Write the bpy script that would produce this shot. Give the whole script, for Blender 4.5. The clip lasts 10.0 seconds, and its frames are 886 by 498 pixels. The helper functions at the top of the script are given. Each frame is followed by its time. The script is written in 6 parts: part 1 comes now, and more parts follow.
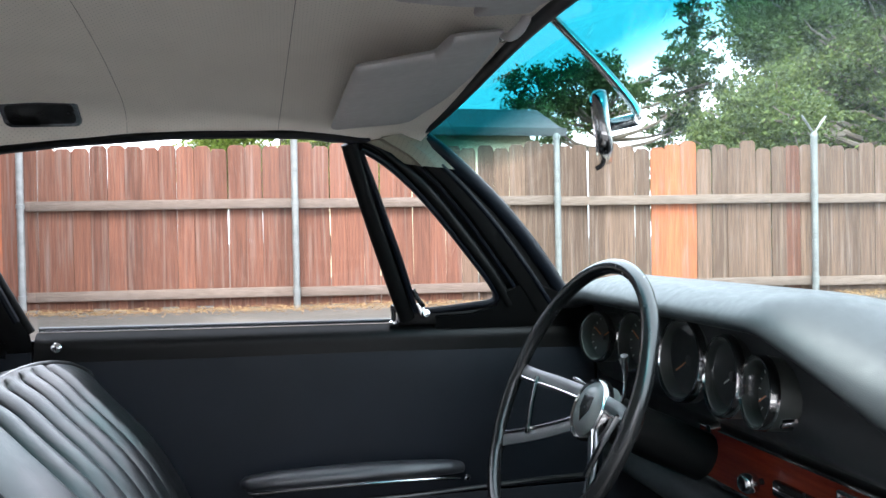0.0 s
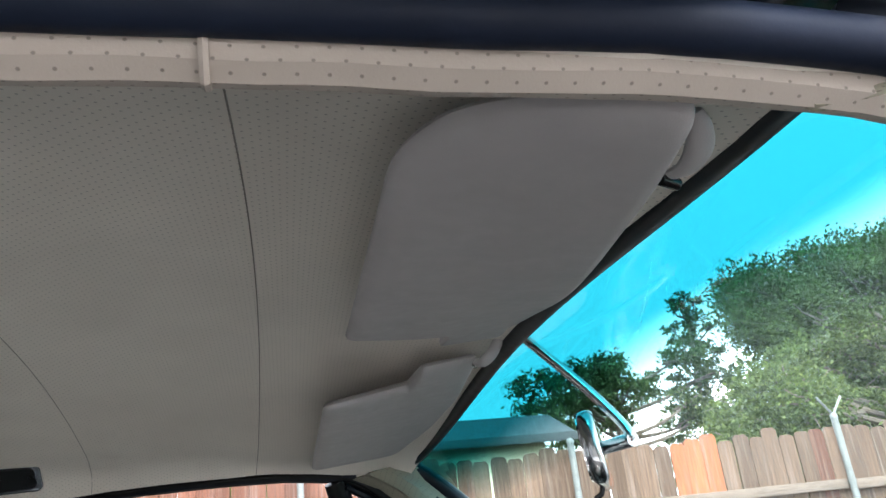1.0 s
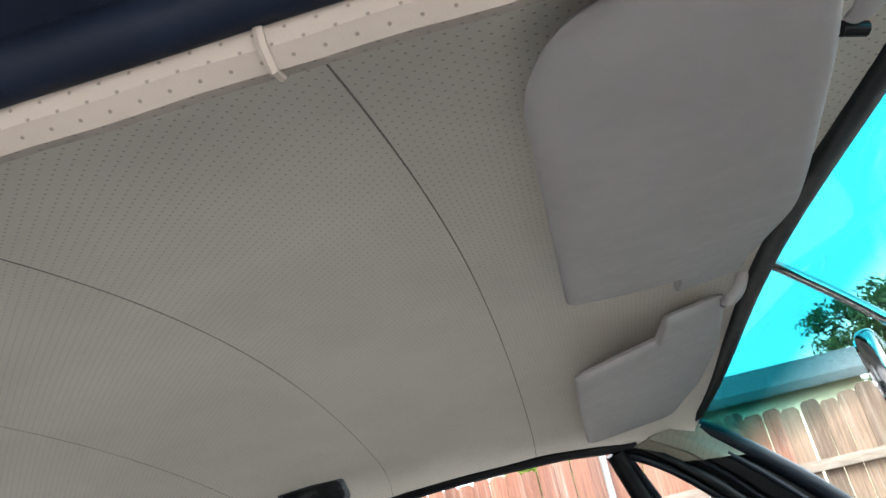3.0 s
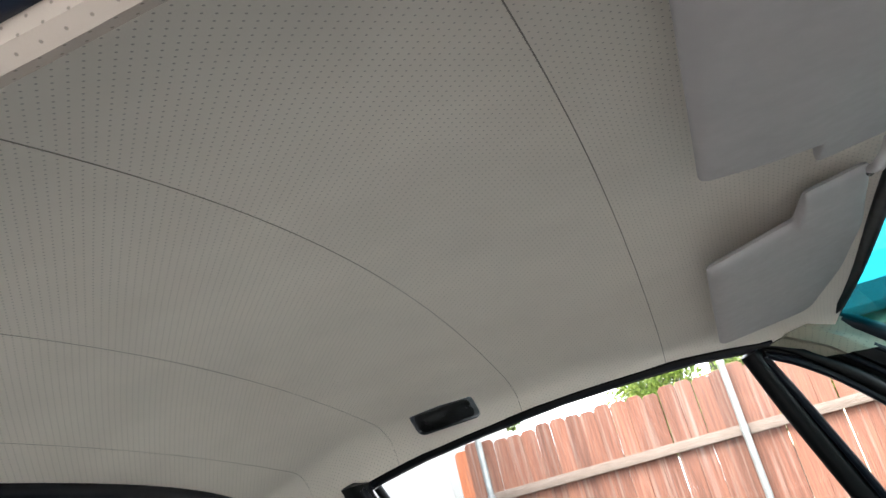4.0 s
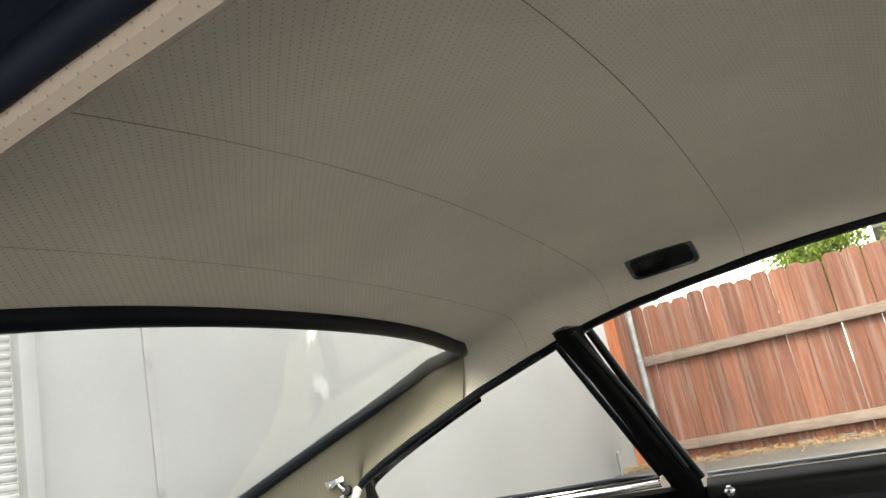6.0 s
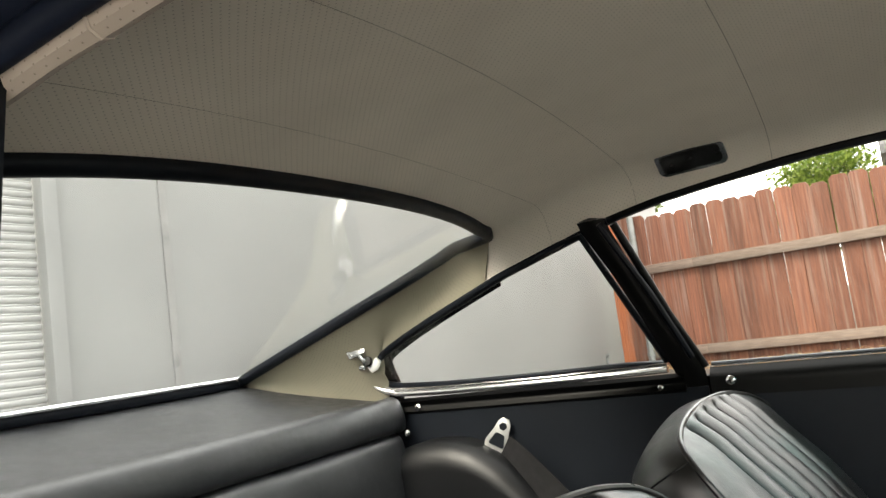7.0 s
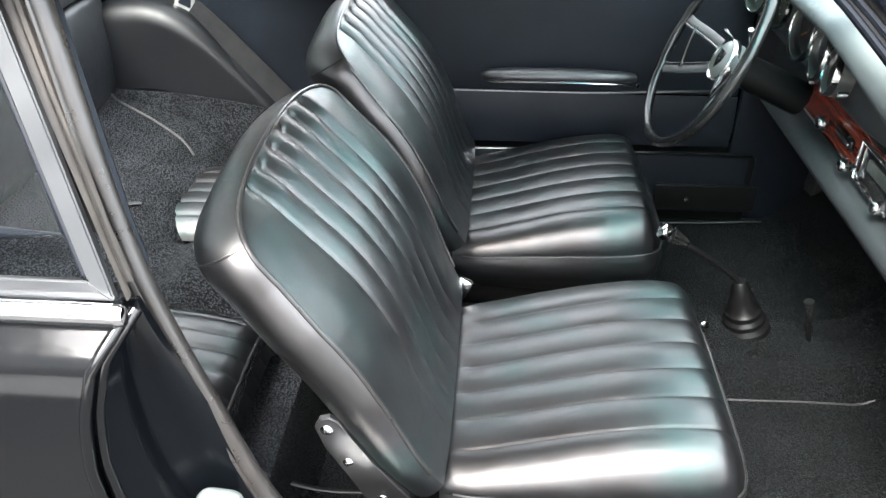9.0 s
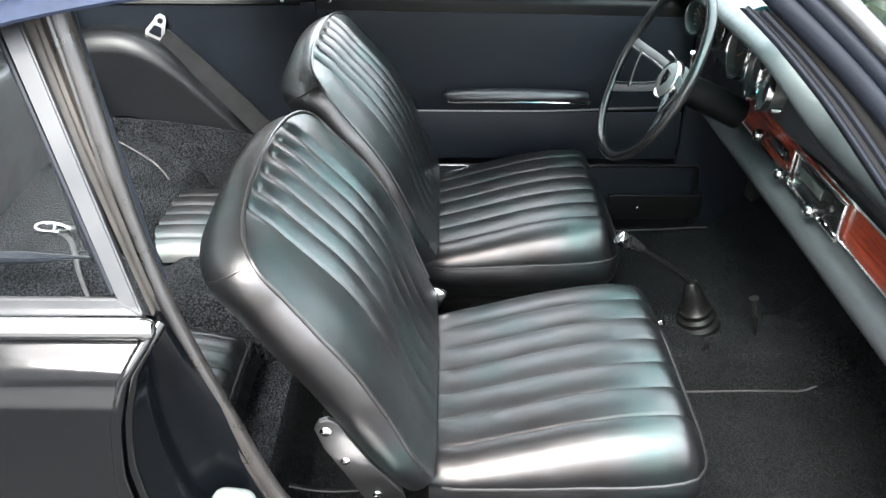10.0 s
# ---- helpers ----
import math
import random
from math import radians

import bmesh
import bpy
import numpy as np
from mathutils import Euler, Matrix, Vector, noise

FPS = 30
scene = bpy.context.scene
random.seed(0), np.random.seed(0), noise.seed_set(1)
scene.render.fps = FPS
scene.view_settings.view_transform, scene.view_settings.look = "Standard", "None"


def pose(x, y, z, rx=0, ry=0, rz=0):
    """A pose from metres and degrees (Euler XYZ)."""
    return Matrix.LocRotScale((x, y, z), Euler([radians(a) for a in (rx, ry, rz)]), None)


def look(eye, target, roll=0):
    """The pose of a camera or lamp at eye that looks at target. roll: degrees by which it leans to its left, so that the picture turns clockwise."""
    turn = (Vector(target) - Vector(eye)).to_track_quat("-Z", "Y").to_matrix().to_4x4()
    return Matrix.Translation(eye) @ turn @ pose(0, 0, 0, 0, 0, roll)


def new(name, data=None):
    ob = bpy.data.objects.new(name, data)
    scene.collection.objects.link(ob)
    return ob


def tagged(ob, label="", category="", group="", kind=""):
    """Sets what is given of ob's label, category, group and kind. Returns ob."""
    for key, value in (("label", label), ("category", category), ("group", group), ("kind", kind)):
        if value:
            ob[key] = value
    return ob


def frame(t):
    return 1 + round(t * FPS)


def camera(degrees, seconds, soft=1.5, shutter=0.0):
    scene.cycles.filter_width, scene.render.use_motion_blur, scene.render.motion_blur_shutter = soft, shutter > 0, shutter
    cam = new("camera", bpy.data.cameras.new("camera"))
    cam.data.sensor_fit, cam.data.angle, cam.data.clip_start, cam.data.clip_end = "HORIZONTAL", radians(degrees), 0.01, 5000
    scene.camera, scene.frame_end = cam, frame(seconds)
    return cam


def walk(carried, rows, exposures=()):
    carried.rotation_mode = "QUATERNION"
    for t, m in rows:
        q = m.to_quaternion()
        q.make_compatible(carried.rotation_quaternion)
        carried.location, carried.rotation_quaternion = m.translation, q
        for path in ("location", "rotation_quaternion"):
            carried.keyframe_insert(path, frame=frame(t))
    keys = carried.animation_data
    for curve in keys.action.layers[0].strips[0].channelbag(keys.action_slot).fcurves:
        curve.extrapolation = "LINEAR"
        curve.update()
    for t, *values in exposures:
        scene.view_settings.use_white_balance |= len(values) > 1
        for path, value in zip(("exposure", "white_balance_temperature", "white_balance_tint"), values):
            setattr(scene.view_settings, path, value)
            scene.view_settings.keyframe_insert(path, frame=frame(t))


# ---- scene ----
cam = camera(59.5, 10.0)
PATH = [
    (0, (0.148, -0.759, 1.023), (0.562, 1.198, 0.997), -1.1),
    (0.5, (0.176, -0.725, 1.034), (0.637, 1.171, 1.47), -3.1),
    (1, (0.198, -0.709, 1.053), (0.604, 1.101, 1.802), -6.3),
    (1.5, (0.223, -0.684, 1.057), (0.475, 1.116, 1.891), -7.7),
    (2, (0.232, -0.673, 1.062), (0.315, 1.144, 1.893), -8.7),
    (2.2, (0.235, -0.674, 1.066), (0.256, 1.146, 1.895), -9.8),
    (3.3, (0.234, -0.686, 1.037), (-0.089, 1.129, 1.812), -13.2),
    (3.5, (0.228, -0.673, 1.032), (-0.152, 1.139, 1.791), -13.8),
    (4, (0.208, -0.663, 1.027), (-0.315, 1.133, 1.736), -14.3),
    (4.5, (0.182, -0.663, 1.022), (-0.466, 1.109, 1.684), -14.5),
    (5, (0.15, -0.671, 1.015), (-0.61, 1.074, 1.628), -13.7),
    (5.5, (0.115, -0.69, 1.012), (-0.742, 1.028, 1.572), -12.4),
    (5.7, (0.101, -0.686, 1.021), (-0.789, 1.027, 1.544), -12.3),
    (6.8, (0.053, -0.772, 0.991), (-0.93, 0.941, 1.305), -8.5),
    (7, (0.052, -0.772, 0.99), (-0.931, 0.955, 1.217), -7.7),
    (7.5, (0.031, -0.773, 0.988), (-0.917, 0.985, 0.886), -5.1),
    (8, (0.07, -0.867, 1.156), (-0.766, 0.813, 0.464), -7.3),
    (8.2, (0.086, -0.938, 1.235), (-0.595, 0.721, 0.35), -7.1),
    (8.5, (0.094, -1.055, 1.283), (-0.304, 0.599, 0.23), -3.1),
    (8.6, (0.092, -1.1, 1.288), (-0.219, 0.559, 0.215), -1.6),
    (9, (0.119, -1.305, 1.329), (-0.007, 0.361, 0.23), -0.2),
    (9.5, (0.123, -1.381, 1.358), (0.128, 0.296, 0.268), -0.1),
    (10, (0.072, -1.395, 1.38), (0.075, 0.297, 0.313), 0.3),
]
EXPO = [(0.0, 2.95, 5900, 14), (0.5, 2.58, 5950, 14), (1.0, 3.02, 6000, 12), (1.5, 3.32, 6050, 12), (2.2, 3.42, 6100, 12), (3.5, 3.55, 6150, 12), (4.5, 3.42, 6250, 11), (5.6, 3.1, 6850, 10), (7.0, 2.65, 7150, 10), (7.4, 2.75, 7150, 10), (8.0, 3.55, 6550, 10), (8.5, 4.15, 6250, 10), (9.0, 4.0, 6250, 10), (10.0, 3.95, 6250, 10)]
walk(cam, [(t, look(eye, target, roll)) for t, eye, target, roll in PATH], EXPO)

# ---- world and light: a bright hazy sky with a soft sun ----
SUN_EL, SUN_AZ = radians(52), radians(205)
world = bpy.data.worlds.new("sky_world")
scene.world = world
world.use_nodes = True
wn = world.node_tree.nodes
sky = wn.new("ShaderNodeTexSky")
sky.sky_type = "NISHITA"
sky.sun_disc = False
sky.sun_elevation = SUN_EL
sky.sun_rotation = SUN_AZ
sky.air_density, sky.dust_density, sky.ozone_density = 1.0, 6.0, 1.0
wn["Background"].inputs[1].default_value = 0.15
cloud = wn.new("ShaderNodeMix")
cloud.data_type = "RGBA"
cloud.inputs[0].default_value = 0.75
cloud.inputs[7].default_value = (6.8, 6.9, 6.9, 1)
world.node_tree.links.new(sky.outputs[0], cloud.inputs[6])
world.node_tree.links.new(cloud.outputs[2], wn["Background"].inputs[0])

sun = new("sun", bpy.data.lights.new("sun", "SUN"))
sun.data.energy, sun.data.angle, sun.data.color = 0.9, radians(25), (1.0, 0.95, 0.88)
sun_dir = Vector((math.sin(SUN_AZ) * math.cos(SUN_EL), math.cos(SUN_AZ) * math.cos(SUN_EL), math.sin(SUN_EL)))
sun.matrix_world = Matrix.Translation((0, 0, 20)) @ (-sun_dir).to_track_quat("-Z", "Y").to_matrix().to_4x4()


# ---- materials ----
def material(name):
    m = bpy.data.materials.new(name)
    m.use_nodes = True
    nt = m.node_tree
    return m, nt, nt.nodes["Principled BSDF"]


def link(nt, a, b):
    nt.links.new(a, b)


def coords(nt, scale=(1, 1, 1), kind="Object"):
    tc = nt.nodes.new("ShaderNodeTexCoord")
    mp = nt.nodes.new("ShaderNodeMapping")
    mp.inputs["Scale"].default_value = scale
    link(nt, tc.outputs[kind], mp.inputs["Vector"])
    return mp.outputs[0]


def noise_tex(nt, vec, scale, detail=4, rough=0.55):
    n = nt.nodes.new("ShaderNodeTexNoise")
    n.inputs["Scale"].default_value, n.inputs["Detail"].default_value, n.inputs["Roughness"].default_value = scale, detail, rough
    link(nt, vec, n.inputs["Vector"])
    return n.outputs["Fac"]


def ramp(nt, fac, stops):
    r = nt.nodes.new("ShaderNodeValToRGB")
    while len(r.color_ramp.elements) < len(stops):
        r.color_ramp.elements.new(0.5)
    for e, (p, c) in zip(r.color_ramp.elements, stops):
        e.position, e.color = p, (*c, 1) if len(c) == 3 else c
    link(nt, fac, r.inputs[0])
    return r.outputs[0]


def grey(v):
    return (v, v, v)


def mixed(nt, fac, a, b, mode="MIX"):
    m = nt.nodes.new("ShaderNodeMix")
    m.data_type, m.blend_type = "RGBA", mode
    for sock, v in ((m.inputs[0], fac), (m.inputs[6], a), (m.inputs[7], b)):
        if isinstance(v, (int, float)):
            sock.default_value = v
        elif isinstance(v, tuple):
            sock.default_value = (*v, 1)
        else:
            link(nt, v, sock)
    return m.outputs[2]


def bump(nt, bsdf, height, strength, dist=0.002):
    b = nt.nodes.new("ShaderNodeBump")
    b.inputs["Strength"].default_value, b.inputs["Distance"].default_value = strength, dist
    link(nt, height, b.inputs["Height"])
    link(nt, b.outputs[0], bsdf.inputs["Normal"])


def mathn(nt, op, a, b=0.0):
    m = nt.nodes.new("ShaderNodeMath")
    m.operation = op
    for sock, v in ((m.inputs[0], a), (m.inputs[1], b)):
        if isinstance(v, (int, float)):
            sock.default_value = v
        else:
            link(nt, v, sock)
    return m.outputs[0]


def plain(name, col, rough, metal=0.0, vary=0.15, scale=25.0, bump_s=0.1, bump_scale=400.0, spec=0.5, coat=0.0, rough_vary=0.1):
    """A surface with broad colour variation, fine relief and uneven gloss."""
    m, nt, b = material(name)
    v = coords(nt)
    n1 = noise_tex(nt, v, scale, 5)
    lo, hi = tuple(c * (1 - vary) for c in col), tuple(min(1, c * (1 + vary)) for c in col)
    link(nt, ramp(nt, n1, [(0.3, lo), (0.7, hi)]), b.inputs["Base Color"])
    n3 = noise_tex(nt, v, scale * 3.1, 4)
    link(nt, ramp(nt, n3, [(0.3, grey(max(0.02, rough - rough_vary))), (0.7, grey(min(1, rough + rough_vary)))]), b.inputs["Roughness"])
    b.inputs["Metallic"].default_value = metal
    b.inputs["Specular IOR Level"].default_value = spec
    b.inputs["Coat Weight"].default_value = coat
    b.inputs["Coat Roughness"].default_value = 0.06
    if bump_s:
        bump(nt, b, noise_tex(nt, v, bump_scale, 3), bump_s, 0.001)
    return m


def leather_mat(name, col, rough, grain=0.12, cell=520.0, spec=0.6, ripple=2.0, mottle=0.06, sheen=False):
    """Grained hide or vinyl with creases, uneven gloss and, with sheen on, teal and pink reflections painted into the
    gloss.
    """
    m, nt, b = material(name)
    v = coords(nt)
    vor = nt.nodes.new("ShaderNodeTexVoronoi")
    vor.feature = "DISTANCE_TO_EDGE"
    vor.inputs["Scale"].default_value = cell
    link(nt, v, vor.inputs["Vector"])
    n1 = noise_tex(nt, v, 6, 4)
    link(nt, ramp(nt, n1, [(0.3, tuple(c * 0.8 for c in col)), (0.7, tuple(c * 1.25 for c in col))]), b.inputs["Base Color"])
    n2 = mathn(nt, "ADD", mathn(nt, "MULTIPLY", noise_tex(nt, v, 9, 5), 0.6), mathn(nt, "MULTIPLY", noise_tex(nt, v, 48, 4), 0.4))
    link(nt, ramp(nt, n2, [(0.35, grey(rough - mottle)), (0.65, grey(rough + mottle))]), b.inputs["Roughness"])
    b.inputs["Specular IOR Level"].default_value = spec
    if sheen:
        # reflected windscreen teal and a pink cast painted into the gloss colour
        link(nt, ramp(nt, noise_tex(nt, v, 4.5, 3), [(0.36, (1.0, 0.92, 0.89)), (0.48, (1, 1, 1)), (0.62, (0.73, 1.0, 0.96))]), b.inputs["Specular Tint"])
    creases = mathn(nt, "MULTIPLY", noise_tex(nt, v, 120, 4), 1.8)
    h = mathn(nt, "ADD", ramp(nt, vor.outputs["Distance"], [(0.0, grey(0)), (0.12, grey(0.6))]), creases)
    h = mathn(nt, "ADD", h, mathn(nt, "MULTIPLY", noise_tex(nt, v, 16, 3), ripple))
    bump(nt, b, h, grain, 0.0006)
    return m


def perforated(name, col, pitch=0.0042, rough=0.62, hole_r=0.08):
    """Vinyl with a staggered grid of small punched holes."""
    m, nt, b = material(name)
    k = 1.0 / pitch
    uvn = nt.nodes.new("ShaderNodeUVMap")
    sep = nt.nodes.new("ShaderNodeSeparateXYZ")
    link(nt, uvn.outputs[0], sep.inputs[0])
    u, w = mathn(nt, "MULTIPLY", sep.outputs[0], k), mathn(nt, "MULTIPLY", sep.outputs[1], k)
    a, d = mathn(nt, "ADD", u, w), mathn(nt, "SUBTRACT", u, w)

    def cell(val):
        f = mathn(nt, "FRACT", mathn(nt, "MULTIPLY", val, 0.5))
        f = mathn(nt, "SUBTRACT", f, 0.5)
        return mathn(nt, "MULTIPLY", f, f)
    dist = mathn(nt, "SQRT", mathn(nt, "ADD", cell(a), cell(d)))
    hole = ramp(nt, dist, [(hole_r, grey(0)), (hole_r * 1.9, grey(1))])
    v = coords(nt)
    base = ramp(nt, noise_tex(nt, v, 6, 5), [(0.3, tuple(c * 0.93 for c in col)), (0.7, tuple(c * 1.06 for c in col))])
    link(nt, mixed(nt, hole, tuple(c * 0.55 for c in col), base), b.inputs["Base Color"])
    b.inputs["Roughness"].default_value = rough
    b.inputs["Specular IOR Level"].default_value = 0.3
    h = mathn(nt, "ADD", hole, mathn(nt, "MULTIPLY", noise_tex(nt, v, 900, 2), 0.35))
    bump(nt, b, h, 0.25, 0.001)
    return m


def lerp_c(a, b, t):
    return a + (b - a) * t


def glass_mat(name, tint=(0.96, 0.98, 0.975), band=None):
    """Thin sheet glass: clear or tinted see-through with a mirror gloss; band = (z_low, z_high, colour) of a shaded top."""
    m, nt, b = material(name)
    nt.nodes.remove(b)
    out = nt.nodes["Material Output"]
    tr, gl, mx, fr = (nt.nodes.new("ShaderNode" + n) for n in ("BsdfTransparent", "BsdfGlossy", "MixShader", "LayerWeight"))
    gloss = mathn(nt, "ADD", mathn(nt, "MULTIPLY", mathn(nt, "POWER", fr.outputs["Facing"], 5.0), 0.75), 0.025)
    gl.inputs["Roughness"].default_value = 0.02
    tr.inputs["Color"].default_value = (*tint, 1)
    if band:
        lo, hi, colour = band
        uvn = nt.nodes.new("ShaderNodeUVMap")
        sep = nt.nodes.new("ShaderNodeSeparateXYZ")
        link(nt, uvn.outputs[0], sep.inputs[0])
        wob = mathn(nt, "MULTIPLY", noise_tex(nt, uvn.outputs[0], 3.0, 2), 0.02)
        link(nt, ramp(nt, mathn(nt, "ADD", sep.outputs[0], wob), [(lo, colour), (lerp_c(lo, hi, 0.45), tuple(0.5 * a + 0.5 * c for a, c in zip(tint, colour))), (hi, tint)]), tr.inputs["Color"])
    link(nt, gloss, mx.inputs[0])
    link(nt, tr.outputs[0], mx.inputs[1])
    link(nt, gl.outputs[0], mx.inputs[2])
    link(nt, mx.outputs[0], out.inputs["Surface"])
    return m


LEATHER = leather_mat("black_leather", (0.0024, 0.0026, 0.0030), 0.37, 0.19, 430, 0.85, 4.0, 0.07, True)
# one vinyl in two colour tones: lit shelf and bulkhead, shaded wheel arches
VINYL = leather_mat("black_vinyl", (0.0140, 0.0148, 0.0168), 0.42, 0.22, 600, 0.80, 24.0, 0.11)
SHADED_VINYL = leather_mat("shaded_vinyl", (0.0032, 0.0036, 0.0044), 0.42, 0.10, 600, 0.34, 8.0, 0.05)
DOOR_VINYL = leather_mat("door_vinyl", (0.0055, 0.0074, 0.0108), 0.52, 0.05, 800, 0.18)
PIPING = plain("piping", grey(0.012), 0.30, vary=0.03, bump_s=0, rough_vary=0.03, spec=0.55)
DASH_PAD = plain("dash_pad", (0.028, 0.031, 0.033), 0.46, vary=0.12, bump_s=0.2, bump_scale=700, spec=0.45, rough_vary=0.06)
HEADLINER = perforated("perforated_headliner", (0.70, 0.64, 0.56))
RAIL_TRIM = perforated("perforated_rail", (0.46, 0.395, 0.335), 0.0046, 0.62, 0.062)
# headliner vinyl again, darkened in colour for the backlit pillars
SHADED_LINER = perforated("perforated_shaded_liner", (0.25, 0.228, 0.170), 0.0042)
VISOR = plain("visor_vinyl", (0.38, 0.355, 0.345), 0.6, vary=0.04, bump_s=0.25, bump_scale=1400)
NAVY_SEAL = plain("navy_seal", (0.009, 0.0135, 0.027), 0.55, vary=0.15, bump_s=0.1, spec=0.18)
RUBBER = plain("black_rubber", (0.005, 0.0066, 0.0100), 0.40, vary=0.08, bump_s=0.05, spec=0.16, rough_vary=0.05)
BLACK_PAINT = plain("black_paint", (0.0014, 0.0016, 0.0020), 0.10, vary=0.05, bump_s=0, rough_vary=0.02)
# body paint with gloss cut, standing for shade of the unbuilt open door
JAMB_PAINT = plain("dimmed_black_paint", (0.0014, 0.0018, 0.0024), 0.2, vary=0.05, bump_s=0.02, spec=0.11, rough_vary=0.06)
FRAME_BLACK = plain("satin_black_frame", grey(0.004), 0.38, vary=0.06, bump_s=0.01, rough_vary=0.04, spec=0.15)
PLASTIC = plain("black_plastic", grey(0.009), 0.24, vary=0.05, bump_s=0, rough_vary=0.04)
CHROME = plain("chrome", grey(0.82), 0.1, 1.0, vary=0.04, bump_s=0, rough_vary=0.04)
# chrome with the dark interior it should mirror put into its colour
DARK_CHROME = plain("dimmed_chrome", grey(0.42), 0.16, 1.0, vary=0.04, bump_s=0, rough_vary=0.04)
SPOKE_METAL = plain("satin_spoke", (0.20, 0.20, 0.205), 0.32, 0.8, vary=0.05, bump_s=0.01, rough_vary=0.04)
ALU = plain("satin_aluminium", (0.105, 0.108, 0.112), 0.34, 0.95, vary=0.05, scale=6, bump_s=0.01, rough_vary=0.04)
HINGE_STEEL = plain("hinge_steel", (0.22, 0.22, 0.225), 0.34, 1.0, vary=0.1, scale=12, bump_s=0.02, rough_vary=0.06)
ANCHOR_STEEL = plain("anchor_steel", (0.50, 0.50, 0.49), 0.38, 0.7, vary=0.1, scale=30, bump_s=0.05)
WORN_SEAL = plain("worn_brown_seal", (0.013, 0.0115, 0.0105), 0.34, vary=0.3, scale=14, bump_s=0.12, bump_scale=60)
PILLAR_SEAL = plain("worn_pillar_rubber", (0.034, 0.030, 0.026), 0.45, spec=0.18, vary=0.3, scale=12, bump_s=0.12, bump_scale=50)


def carpet_mat(name, lo, hi):
    m, nt, b = material(name)
    v = coords(nt)
    vor = nt.nodes.new("ShaderNodeTexVoronoi")
    vor.inputs["Scale"].default_value = 215.0
    link(nt, v, vor.inputs["Vector"])
    pile = ramp(nt, vor.outputs["Distance"], [(0.1, grey(1)), (0.8, grey(0))])
    tone = ramp(nt, noise_tex(nt, v, 11, 5), [(0.3, lo), (0.7, hi)])
    # gaps between the loops darkened in the colour, like shade in the pile
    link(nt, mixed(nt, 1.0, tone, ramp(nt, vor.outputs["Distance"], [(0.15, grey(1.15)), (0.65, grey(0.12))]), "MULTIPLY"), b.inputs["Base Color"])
    b.inputs["Roughness"].default_value = 0.9
    b.inputs["Specular IOR Level"].default_value = 0.15
    bump(nt, b, mathn(nt, "ADD", pile, noise_tex(nt, v, 70, 4)), 0.95, 0.004)
    return m


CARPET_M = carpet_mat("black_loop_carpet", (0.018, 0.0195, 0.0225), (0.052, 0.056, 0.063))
# the loop carpet again, front floor shade put into its tones
SHADED_CARPET = carpet_mat("shaded_loop_carpet", (0.0040, 0.0052, 0.0060), (0.0115, 0.0140, 0.0150))
WEBBING = plain("belt_webbing", (0.017, 0.017, 0.018), 0.6, vary=0.2, bump_s=0.5, bump_scale=600, spec=0.12)
GLASS = glass_mat("clear_glass")
SCREEN_GLASS = glass_mat("banded_glass", (0.90, 0.958, 0.945), (0.10, 0.27, (0.10, 0.36, 0.39)))
SIDE_GLASS = glass_mat("side_glass", (0.95, 0.965, 0.96))
MIRROR = plain("mirror_glass", grey(0.9), 0.02, 1.0, vary=0.01, bump_s=0, rough_vary=0.01)
DIAL = plain("dial_face", (0.042, 0.048, 0.044), 0.4, bump_s=0)
DIAL_INK = plain("dial_ink", (0.75, 0.78, 0.74), 0.5, bump_s=0)
BINDING = plain("grey_binding", (0.013, 0.013, 0.014), 0.5, vary=0.15, bump_s=0.1)
GREY_STRAP = plain("worn_grey_strap", grey(0.032), 0.6, vary=0.2, bump_s=0.2)
GREY_PAD = plain("grey_horn_pad", (0.22, 0.22, 0.215), 0.35, 0.4, vary=0.05, bump_s=0.02, rough_vary=0.04)
NEEDLE = plain("orange_needle", (0.7, 0.25, 0.1), 0.5, bump_s=0)
STITCH = plain("seam_thread", (0.22, 0.195, 0.165), 0.8, bump_s=0)
PALE_CAP = plain("pale_cap", (0.62, 0.62, 0.60), 0.35, bump_s=0.02)
WHITE_PLASTIC = plain("pale_plastic", (0.12, 0.135, 0.125), 0.4, bump_s=0.05)


def wood_mat(name, dark, light, rough, axis_scale, grain=8.0, rand=0.0, coat=0.0):
    m, nt, b = material(name)
    v = coords(nt, axis_scale)
    if rand:
        info = nt.nodes.new("ShaderNodeObjectInfo")
        add = nt.nodes.new("ShaderNodeVectorMath")
        add.operation = "ADD"
        sc = nt.nodes.new("ShaderNodeVectorMath")
        sc.operation = "SCALE"
        sc.inputs[0].default_value = (31.0, 17.0, 53.0)
        link(nt, info.outputs["Random"], sc.inputs["Scale"])
        link(nt, v, add.inputs[0])
        link(nt, sc.outputs[0], add.inputs[1])
        v = add.outputs[0]
    n1 = noise_tex(nt, v, grain, 8, 0.65)
    col = ramp(nt, n1, [(0.28, dark), (0.72, light)])
    if rand:
        tone = ramp(nt, info.outputs["Random"], [(0.0, grey(1 - rand)), (1.0, grey(1 + rand))])
        col = mixed(nt, 1.0, col, tone, "MULTIPLY")
        weather = ramp(nt, noise_tex(nt, v, grain * 0.35, 5), [(0.52, grey(0)), (0.78, grey(0.7))])
        col = mixed(nt, weather, col, (0.21, 0.165, 0.14))
    link(nt, col, b.inputs["Base Color"])
    b.inputs["Roughness"].default_value = rough
    b.inputs["Coat Weight"].default_value = coat
    bump(nt, b, n1, 0.3, 0.003)
    return m


